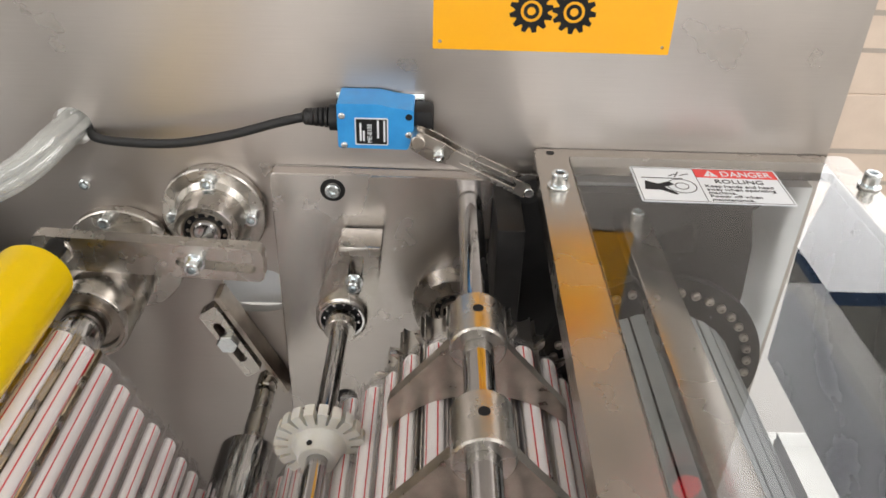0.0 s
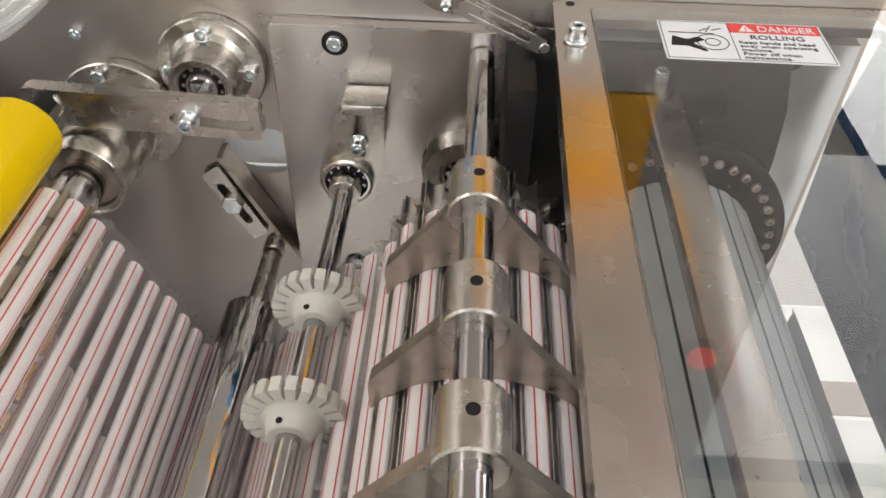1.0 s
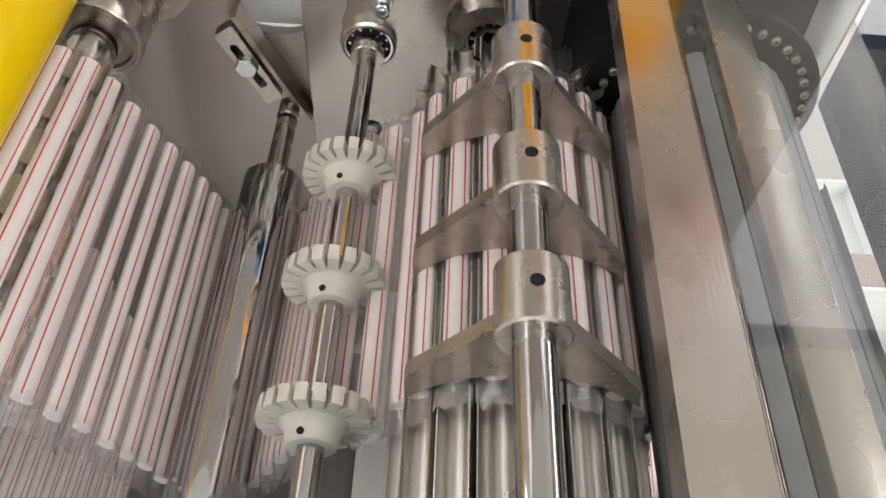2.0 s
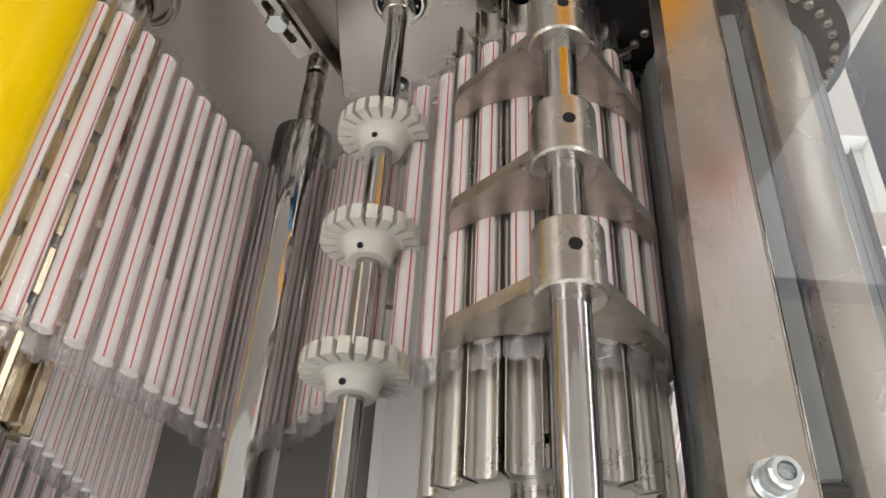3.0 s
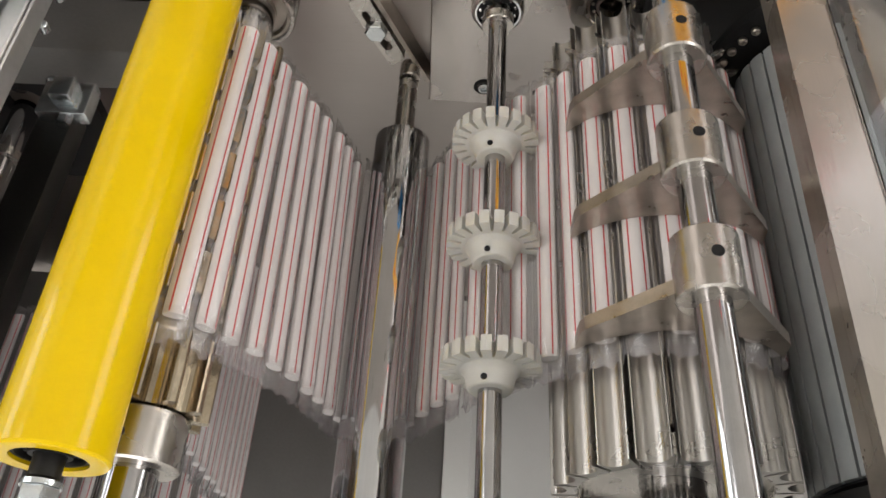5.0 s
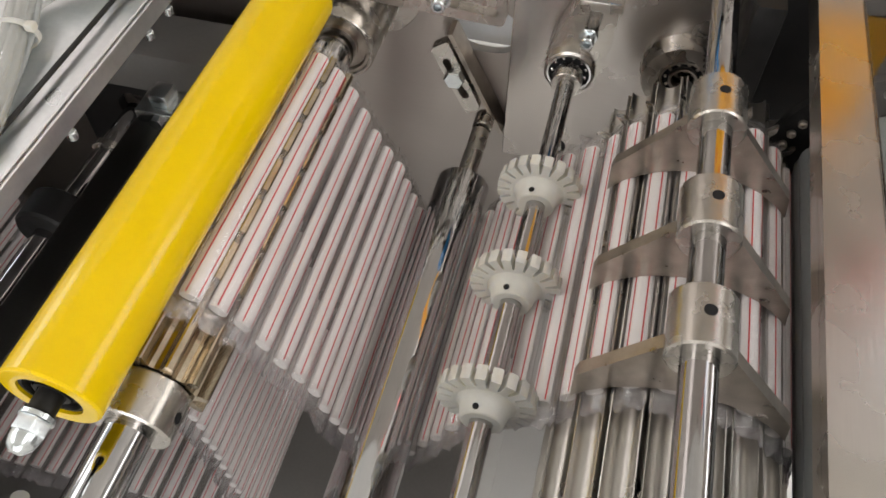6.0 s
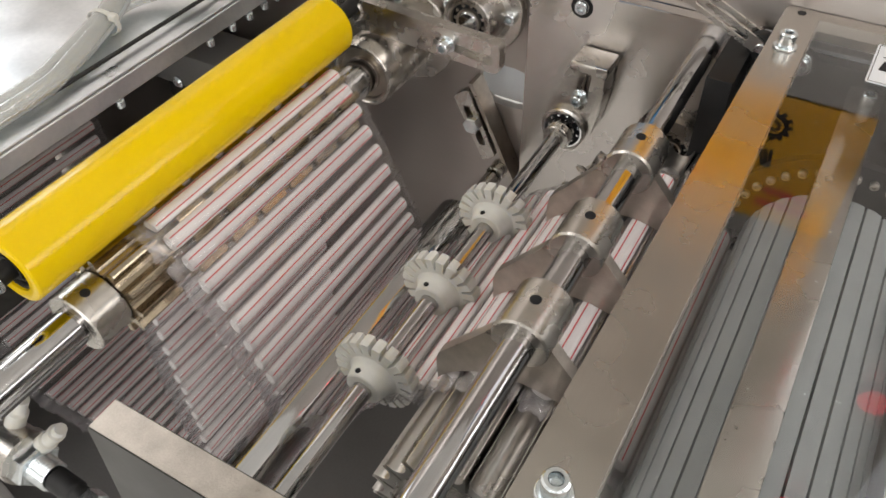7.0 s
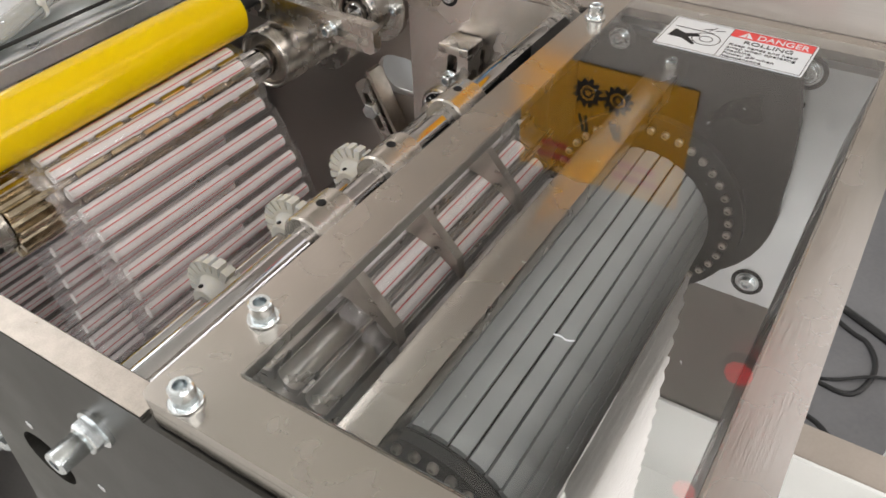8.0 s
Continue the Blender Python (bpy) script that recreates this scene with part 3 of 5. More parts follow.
# ---- web of straws in film ----
PITCH = 0.0178
RATE = 105 / 18
YF, YB = 0.152, 0.343


def arc(cx, cz, r, a0, a1, n):
    """Points and pitch steps round a wheel; angles clockwise from the top."""
    return [(cx + r * math.sin(radians(a0 + (a1 - a0) * k / n)), cz + r * math.cos(radians(a0 + (a1 - a0) * k / n))) for k in range(n + 1)]


def web_path():
    """The way of the web as (straw count, x, z): from the supply, over the feed roller, under the tension roller, over the drum and away."""
    legs = [
        ([(-0.66, 0.45), (-0.86, 0.45), (-0.885, 0.475), (-0.885, 0.775), (-0.86, 0.80), (-0.585, 0.80), (-0.562, 0.777), (-0.56, 0.55), (-0.535, 0.527), (-0.34, 0.545), (-0.295, 0.53), (-0.272, 0.535), (-0.266, 0.56), (-0.265, 0.80)], PITCH),
        (arc(WX, WZ, WR, -86, 60, 22), math.radians(360 / NT) * WR),
        ([(-0.188, 0.887), (-0.170, 0.845)], PITCH),
        (arc(ROD[0], ROD[1], 0.0250, 250, 138, 12), PITCH),
        ([(-0.086, 0.832), (-0.060, 0.868)], PITCH),
        (arc(DX, DZ, DR + 0.0012, -68, 118, 46), math.radians(18) * (DR + 0.0012)),
        ([(0.078, 0.78), (0.079, 0.455), (0.10, 0.435), (0.62, 0.433)], PITCH),
    ]
    out, count, drum, feed = [], 0.0, 0.0, 0.0
    for i, (pts, step) in enumerate(legs):
        for k, (x, z) in enumerate(pts):
            if out:
                count += math.hypot(x - out[-1][1], z - out[-1][2]) / (step if k else PITCH)
            if i == 5 and k == 0:
                drum = count + 68 / 18
            if i == 1 and k == 0:
                feed = count + 86 * NT / 360
            out.append((count, x, z))
    return out, drum, feed


WEB, DRUM_TOP, FEED_TOP = web_path()
WEB_U = np.array([p[0] for p in WEB])
WEB_X = np.array([p[1] for p in WEB])
WEB_Z = np.array([p[2] for p in WEB])


def on_web(u):
    """Place and slope of the web at a straw count."""
    x, z = float(np.interp(u, WEB_U, WEB_X)), float(np.interp(u, WEB_U, WEB_Z))
    x0, x1 = np.interp(u - 0.4, WEB_U, WEB_X), np.interp(u + 0.4, WEB_U, WEB_X)
    z0, z1 = np.interp(u - 0.4, WEB_U, WEB_Z), np.interp(u + 0.4, WEB_U, WEB_Z)
    return x, z, math.atan2(z1 - z0, x1 - x0)


def skew(x, z):
    """The web hangs a little lower towards the wall between the wheel and the rod."""
    w = max(0.0, 1 - abs(x + 0.180) / 0.042) if z > 0.79 else 0.0
    return -0.007 * w, -0.009 * w


def straw_mesh():
    """One flattened paper-wrapped straw with red stripes, along y."""
    b = bmesh.new()
    n, rings = 14, []
    L = YB - YF
    for yy in (0.0, 0.0012, L - 0.0012, L):
        k = 0.95 if yy in (0.0, L) else 1.0
        rings.append([b.verts.new((0.0058 * k * math.cos(2 * math.pi * (i + 0.5) / n), yy, 0.0035 * k * math.sin(2 * math.pi * (i + 0.5) / n))) for i in range(n)])
    for a, c in zip(rings, rings[1:]):
        for i in range(n):
            b.faces.new((a[i], a[(i + 1) % n], c[(i + 1) % n], c[i]))
    b.faces.new(rings[0]), b.faces.new(rings[-1][::-1])
    for ang in (48, 118, 228, 298):
        a0, a1 = radians(ang - 4.2), radians(ang + 4.2)
        vs = [b.verts.new((0.00590 * math.cos(a), yy, 0.00363 * math.sin(a))) for a, yy in ((a0, 0.001), (a1, 0.001), (a1, L - 0.001), (a0, L - 0.001))]
        b.faces.new(vs).material_index = 1
    return part("straw", b, ["paper", "red"])


def pocket_mesh(seed, parent):
    """The film round one straw: two sheets that bulge over it and meet between the straws, with crinkled edges."""
    r = random.Random(seed)
    b = bmesh.new()
    L = YB - YF
    ys = [-0.013, -0.009, -0.004, 0.0035, 0.03, 0.07, 0.11, L - 0.03, L + 0.002, L + 0.006, L + 0.010]
    us = [-0.5, -0.42, -0.33, -0.2, -0.07, 0.07, 0.2, 0.33, 0.42, 0.5]
    lip = [r.uniform(-0.002, 0.002) for _ in us]
    lip[-1] = lip[0]
    for side in (1, -1):
        rows = []
        for j, u in enumerate(us):
            row = []
            for k, yy in enumerate(ys):
                edge = k < 2 or k > 8
                h = 0.0004 + 0.0042 * max(0.0, math.cos(math.pi * min(1.0, abs(u) / 0.44)) * 0.5 + 0.5) ** 0.75
                h *= 0.28 if edge else (0.7 if k in (2, 8) else 1.0)
                seam = j in (0, len(us) - 1)
                h += 0.0 if seam else r.uniform(-0.0003, 0.0003) * (1.5 if edge else 1.0)
                wave = 0.0011 * math.sin(2.1 * k + 0.7 * seed) if edge and seam else 0.0
                row.append(b.verts.new((u * PITCH * 1.01, yy + (lip[j] * (1.0 if k in (0, 10) else 0.4) if edge else 0.0), side * h + wave)))
            rows.append(row)
        for r0, r1 in zip(rows, rows[1:]):
            for k in range(len(ys) - 1):
                b.faces.new((r0[k], r0[k + 1], r1[k + 1], r1[k])).material_index = 2 if k < 2 else (1 if k > 7 or k == 2 else 0)
    return part("film_pocket", b, ["film", "film_edge", "film_fold"], parent)


STRAWS = []


def build_web():
    e = thing("straw_web", (0, 0, 0), "moving web of white red-striped straws sealed in clear film", "straw web")
    first = straw_mesh()
    pockets = [pocket_mesh(k, first) for k in range(4)]
    films = [p.data for p in pockets]
    for p in pockets[1:]:
        bpy.data.objects.remove(p)
    rng = random.Random(4)
    # a straw lies in a groove where the drum has one
    start = (DRUM_TOP + (-2 - 105 * 4) / 18) % 1.0
    count = int(WEB_U[-1] - 8 * RATE - 1)
    for k in range(count):
        o = first if k == 0 else new("straw", first.data)
        o.parent = e
        if k:
            f = new("film_pocket", films[k % 4])
            f.parent = o
        STRAWS.append((o, start + k, rng.uniform(-0.0012, 0.0012), rng.uniform(-7, 7), rng.uniform(-0.0004, 0.0004)))
    for o, u0, dy, roll, lean in STRAWS:
        o.matrix_basis = straw_pose(u0, dy, roll, lean)
    return e


def straw_pose(u, dy, roll, lean):
    x, z, a = on_web(u)
    sx, sz = skew(x, z)
    # the web runs a little askew: further back on the drum than on the feed roller
    dy += 0.012 * min(1.0, max(0.0, (u - FEED_TOP) / (DRUM_TOP - 3 - FEED_TOP)))
    d = Vector((sx + lean, YB - YF, sz)).normalized()
    q = Vector((0, 1, 0)).rotation_difference(d).to_matrix().to_4x4()
    return Matrix.Translation((x, YF + dy, z)) @ q @ Matrix.Rotation(-a + radians(roll), 4, "Y")


build_web()

# ---- toothed wheel shaft and yellow roller ----


def feed_turn(t):
    """Turn of the feed roller in degrees: its teeth stand between the straws."""
    return 360 / NT * (RATE * t + STRAWS[0][1] - FEED_TOP + 0.5)


# screw holes of the collar, degrees from the first tooth
HOLES = (27 - feed_turn(3.8), 125 - feed_turn(3.8))


def build_toothed_wheel():
    e = thing("toothed_feed_roller", (WX, 0.2, WZ), "oil-stained steel feed roller with long teeth on a polished shaft", "feed roller")
    tips = []
    for k in range(NT):
        for u, r in ((0.0, 0.0284), (0.06, 0.0289), (0.22, 0.0289), (0.28, 0.0284), (0.34, 0.0232), (0.44, 0.0216), (0.64, 0.0208), (0.84, 0.0216), (0.94, 0.0232)):
            a = 2 * math.pi * (k + u - 0.14) / NT
            tips.append((r * math.sin(a), r * math.cos(a)))
    for y0, y1 in [(-0.087, -0.052)] + [(-0.033 + 0.0312 * k, -0.033 + 0.0312 * k + 0.0235) for k in range(6)]:
        b = bmesh.new()
        plate(b, tips, [], on_y, y0, y1)
        part("tooth_ring", b, "brass", e, "brown oil-stained long teeth", False)
    b = bmesh.new()
    rod(b, (0, -0.0345, 0), (0, 0.1505, 0), 0.0200, 40)
    part("tooth_core", b, "brass", e)
    b = bmesh.new()
    rod(b, (0, 0.151, 0), (0, 0.190, 0), 0.0150, 36)
    part("sleeve", b, "shaft", e)
    b = bmesh.new()
    rod(b, (0, -0.0515, 0), (0, -0.035, 0), 0.0232, 44)
    part("middle_ring", b, "brass", e)
    b = bmesh.new()
    revolve(b, [(0.0126, 0), (0.0198, 0), (0.0208, 0.001), (0.0208, 0.0235), (0.0198, 0.0245), (0.0126, 0.0245)], (0, -0.112, 0), (0, 1, 0), 44)
    ring = part("collar", b, "machined", e)
    for deg in HOLES:
        b = bmesh.new()
        q = Vector((math.sin(radians(deg)), 0, math.cos(radians(deg))))
        p = Vector((0, -0.101, 0))
        rod(b, p + q * 0.0204, p + q * 0.0210, 0.0030, 20, 0.0001)
        part("set_screw_hole", b, "ink", ring)
    b = bmesh.new()
    rod(b, (0, -0.176, 0), (0, 0.185, 0), 0.0126, 44)
    part("shaft", b, "shaft", e)
    return e


feed_roller = build_toothed_wheel()

RX, RZ, RR = -0.2415, 0.956, 0.0227


def build_yellow_roller():
    e = thing("nip_roller", (RX, 0.225, RZ), "glossy yellow polyurethane nip roller on ball bearings", "roller")
    b = bmesh.new()
    revolve(b, [(0.0148, -0.149), (0.0205, -0.1495), (RR - 0.0008, -0.1492), (RR, -0.148), (RR, 0.141), (RR - 0.0012, 0.142), (0.0148, 0.142), (0.0148, -0.149)], (0, 0, 0), (0, 1, 0), 64)
    part("sleeve", b, "yellow", e)
    b = bmesh.new()
    revolve(b, [(0.0, -0.143), (0.0149, -0.143), (0.0149, 0.140), (0.0, 0.140)], (0, 0, 0), (0, 1, 0), 48)
    core = part("core", b, "rubber", e)
    bearing(core, (0, -0.1475, 0), (0, 1, 0), 0.0146, 0.0065, 0.004, "black")
    b = bmesh.new()
    rod(b, (0, -0.157, 0), (0, 0.178, 0), 0.006, 24)
    part("spindle", b, "black", e)
    b = bmesh.new()
    revolve(b, [(0.004, 0), (0.0078, 0), (0.0078, 0.002), (0.004, 0.002)], (0, -0.1595, 0), (0, 1, 0), 24)
    part("washer", b, "zinc", e)
    b = bmesh.new()
    revolve(b, [(0, 0), (0.0074, 0), (0.0076, 0.0006), (0.0076, 0.0065), (0.0066, 0.0072)], (0, -0.1597, 0), (0, -1, 0), 6)
    revolve(b, [(0.0066, 0.0068), (0.0064, 0.0095), (0.0052, 0.0125), (0.003, 0.0145), (0, 0.015)], (0, -0.1597, 0), (0, -1, 0), 24)
    part("dome_nut", b, "zinc", e)
    return e


nip_roller = build_yellow_roller()
# ---- cover frame, acrylic, labels ----
TOP = 1.0


def build_cover_frame():
    e = thing("cover_frame", (0.166, 0.25, TOP), "satin stainless steel frame of the safety cover", "cover frame")
    b = bmesh.new()
    corner = [(-0.110, -0.227), (0.110, -0.227), (0.110, 0.217), (-0.104, 0.217)]
    out = rounded(corner, 0.006, 5)
    hole = rounded([(-0.081, -0.199), (0.0875, -0.199), (0.0875, 0.190), (-0.081, 0.190)], 0.002, 3)
    plate(b, out, [hole], on_z, -0.006, 0.0)
    bmesh.ops.bevel(b, geom=[ed for ed in b.edges if len(ed.link_faces) == 2 and ed.calc_face_angle(0) > 1.2], offset=0.0012, segments=2, affect="EDGES")
    part("frame", b, "frame", e, smooth=False)
    b = bmesh.new()
    box(b, (-0.0505, -0.198, -0.040), (-0.030, 0.188, -0.028), 0.001)
    part("middle_bar", b, "frame", e)
    # sloping side sheet; its cloudy reflections are put into the colour
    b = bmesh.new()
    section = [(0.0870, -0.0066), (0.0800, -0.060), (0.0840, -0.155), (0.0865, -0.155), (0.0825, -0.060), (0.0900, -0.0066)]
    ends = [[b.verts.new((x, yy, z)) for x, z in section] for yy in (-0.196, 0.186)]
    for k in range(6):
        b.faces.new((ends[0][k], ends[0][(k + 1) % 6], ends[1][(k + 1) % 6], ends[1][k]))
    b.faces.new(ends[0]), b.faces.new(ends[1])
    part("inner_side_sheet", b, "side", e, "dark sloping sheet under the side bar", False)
    b = bmesh.new()
    inner = rounded([(-0.107, -0.2235), (0.107, -0.2235), (0.107, 0.2135), (-0.101, 0.2135)], 0.004, 4)
    plate(b, out, [inner], on_z, -0.0145, -0.0062)
    part("skirt", b, "frame", e, smooth=False)
    b = bmesh.new()
    rod(b, (-0.0935, 0.2105, -0.0002), (-0.0935, 0.2105, 0.0003), 0.0028, 16, 0.0001)
    part("drilled_hole", b, "ink", e)
    return e


def build_acrylic():
    e = thing("acrylic_cover", (0.17, 0.25, TOP), "clear acrylic cover sheet that lies on the steel frame", "cover sheet")
    b = bmesh.new()
    box(b, (-0.0858, -0.1995, 0.0003), (0.0848, 0.203, 0.0015), 0.0002, 1)
    o = part("sheet", b, "acrylic", e, smooth=False)
    o.visible_shadow = False
    return e


build_cover_frame()
build_acrylic()
for x, y in ((0.071, 0.0785), (0.0755, 0.030), (0.0725, 0.4135)):
    bolt((x, y, TOP), (0, 0, 1), 0.0052, 0.0085, True, "zinc socket head bolt with washer on the cover frame")
bolt((0.271, 0.4235, TOP), (0, 0, 1), 0.0052, 0.0085, True, "zinc socket head bolt with washer on the cover frame")
bolt((0.1275, 0.423, 0.972), (0, 0, 1), 0.0048, 0.006, False, "zinc socket head bolt at the end of the middle bar")


def flat(name, pts, z0, parent, mat, dz=0.0003, label=""):
    b = bmesh.new()
    plate(b, pts, [], on_z, z0, z0 + dz)
    return part(name, b, mat, parent, label, False)


def words(text, size, at, parent, mat, name="lettering", stretch=1.0, flip=False):
    c = bpy.data.curves.new(name, "FONT")
    c.body, c.size, c.extrude = text, size, 0.00012
    c.align_x = "LEFT"
    tmp = bpy.data.objects.new(name, c)
    scene.collection.objects.link(tmp)
    me = bpy.data.meshes.new_from_object(tmp.evaluated_get(bpy.context.evaluated_depsgraph_get()))
    bpy.data.objects.remove(tmp)
    me.materials.clear()
    me.materials.append(M[mat])
    o = new(name, me)
    o.parent = parent
    o.matrix_basis = at @ Matrix.Diagonal((stretch, 1, 1, 1))
    return o


def build_danger_label():
    """Label on the cover: pictogram, red header, five lines of text."""
    W, H = 0.0935, 0.0455
    e = thing("danger_label", (0.1205, 0.3945, TOP + 0.0017), "white danger label with a red header and a roller pictogram", "warning label")
    e.rotation_euler = (0, 0, radians(-1.0))
    flat("sheet", rounded([(0, 0), (W, 0), (W, H), (0, H)], 0.002), 0, e, "white", 0.0003)
    z = 0.0004
    b = bmesh.new()
    t = 0.0004
    for lo, hi in (((0.0012, 0.0012), (W - 0.0012, 0.0012 + t)), ((0.0012, H - 0.0012 - t), (W - 0.0012, H - 0.0012)), ((0.0012, 0.0012), (0.0012 + t, H - 0.0012)), ((W - 0.0012 - t, 0.0012), (W - 0.0012, H - 0.0012)), ((0.040, 0.0012), (0.040 + t, H - 0.0012))):
        plate(b, [lo, (hi[0], lo[1]), hi, (lo[0], hi[1])], [], on_z, z, z + 0.0001)
    part("border", b, "ink", e, "", False)
    flat("header", [(0.0404, H - 0.0125), (W - 0.0016, H - 0.0125), (W - 0.0016, H - 0.0016), (0.0404, H - 0.0016)], z, e, "signred", 0.0001)
    flat("warning_triangle", [(0.0455, H - 0.0112), (0.0545, H - 0.0112), (0.050, H - 0.0034)], z + 0.0002, e, "white", 0.0001)
    words("!", 0.006, Matrix.Translation((0.0491, H - 0.0108, z + 0.0004)), e, "signred")
    words("DANGER", 0.0096, Matrix.Translation((0.0565, H - 0.0108, z + 0.0003)), e, "white", stretch=0.84)
    words("ROLLING", 0.0068, Matrix.Translation((0.0505, H - 0.0195, z)), e, "ink", stretch=1.1)
    for i, s in enumerate(("Keep hands and head", "away when operating", "machine.", "Power off when", "maintenance.")):
        words(s, 0.0046, Matrix.Translation((0.0430, H - 0.0252 - 0.0043 * i, z)), e, "ink", stretch=1.08)
    flat("arrow_shape", rounded([(0.0045, 0.0150), (0.0065, 0.0265), (0.014, 0.0225), (0.021, 0.0260), (0.0245, 0.0225), (0.0170, 0.0185), (0.0245, 0.0105), (0.023, 0.0090), (0.014, 0.0150)], 0.001, 2), z, e, "ink", 0.0001)
    for r in (0.0092, 0.0044):
        b = bmesh.new()
        plate(b, circle(0.0285, 0.0205, r, 32), [circle(0.0285, 0.0205, r - 0.0006, 32)], on_z, z, z + 0.0001)
        part("roller_ring", b, "ink", e, "", False)
    b = bmesh.new()
    for p, q in (((0.005, 0.0305), (0.031, 0.0305)), ((0.023, 0.0335), (0.0275, 0.0365)), ((0.0265, 0.0325), (0.030, 0.0395)), ((0.030, 0.0345), (0.036, 0.0372))):
        d = (Vector(q) - Vector(p)).normalized()
        nn = Vector((-d.y, d.x)) * 0.0004
        plate(b, [tuple(Vector(p) - nn), tuple(Vector(q) - nn), tuple(Vector(q) + nn), tuple(Vector(p) + nn)], [], on_z, z, z + 0.0001)
    part("marks", b, "ink", e, "", False)
    return e


build_danger_label()


def build_gear_sign():
    """Yellow sign on the back panel with two black cog wheels."""
    W, H = 0.1485, 0.112
    e = thing("warning_sign", (-0.0078, WALL - 0.0005, 1.0675), "yellow enamel warning sign with two black cog wheels", "warning sign")
    b = bmesh.new()
    plate(b, rounded([(0, 0), (W, 0), (W, H), (0, H)], 0.001, 2), [circle(0.0045, 0.0047, 0.0012, 12), circle(W - 0.0045, 0.0047, 0.0012, 12)], on_y, -0.0015, 0)
    part("plate", b, "sign", e, "", False)
    for cx, turn in ((0.0600, 0), (0.0862, 13)):
        b = bmesh.new()
        out = []
        for k in range(12):
            for u, r in ((0.0, 0.0101), (0.22, 0.0135), (0.58, 0.0135), (0.80, 0.0101)):
                a = 2 * math.pi * (k + u) / 12 + radians(turn)
                out.append((cx + r * math.cos(a), 0.0252 + r * math.sin(a)))
        plate(b, out, [circle(cx, 0.0252, 0.0066, 28)], on_y, -0.0018, -0.0016)
        plate(b, circle(cx, 0.0252, 0.0048, 24), [circle(cx, 0.0252, 0.0026, 20)], on_y, -0.0018, -0.0016)
        part("cog_wheel", b, "ink", e, "", False)
    for i, (x0, ang) in enumerate(((0.054, 70), (0.060, 80), (0.082, 72), (0.086, 78), (0.090, 84))):
        b = bmesh.new()
        ca, sa = math.cos(radians(ang)), math.sin(radians(ang))
        pts = [(x0 + s * 0.0013 * -sa + t * 0.017 * ca, 0.046 + s * 0.0013 * ca + t * 0.017 * sa) for s, t in ((-1, 0), (-1, 1), (1, 1), (1, 0))]
        plate(b, rounded(pts, 0.001, 2), [], on_y, -0.0018, -0.0016)
        part("finger_mark", b, "ink", e, "", False)
    for x0, x1, z in ((0.022, 0.046, 0.080), (0.018, 0.050, 0.092), (0.094, 0.126, 0.080), (0.090, 0.130, 0.092)):
        b = bmesh.new()
        plate(b, [(x0, z), (x1, z), (x1, z + 0.006), (x0, z + 0.006)], [], on_y, -0.0018, -0.0016)
        part("text_bar", b, "signred", e, "", False)
    return e


build_gear_sign()


def build_button(x, z):
    e = thing("push_button", (x, WALL + 0.001, z), "red mushroom push button on the panel", "push button", "push buttons")
    b = bmesh.new()
    revolve(b, [(0, 0), (0.016, 0), (0.016, 0.004), (0.012, 0.006), (0, 0.006)], (0, 0, 0), (0, -1, 0), 32)
    part("collar", b, "black", e)
    b = bmesh.new()
    revolve(b, [(0, 0.006), (0.009, 0.006), (0.0125, 0.010), (0.0125, 0.014), (0.009, 0.017), (0, 0.018)], (0, 0, 0), (0, -1, 0), 32)
    part("button", b, "lamp_red", e)
    return e


build_button(0.229, 1.328)
build_button(0.2136, 1.533)

# ---- second drum under the acrylic ----
BX, BZ = 0.137, 0.890


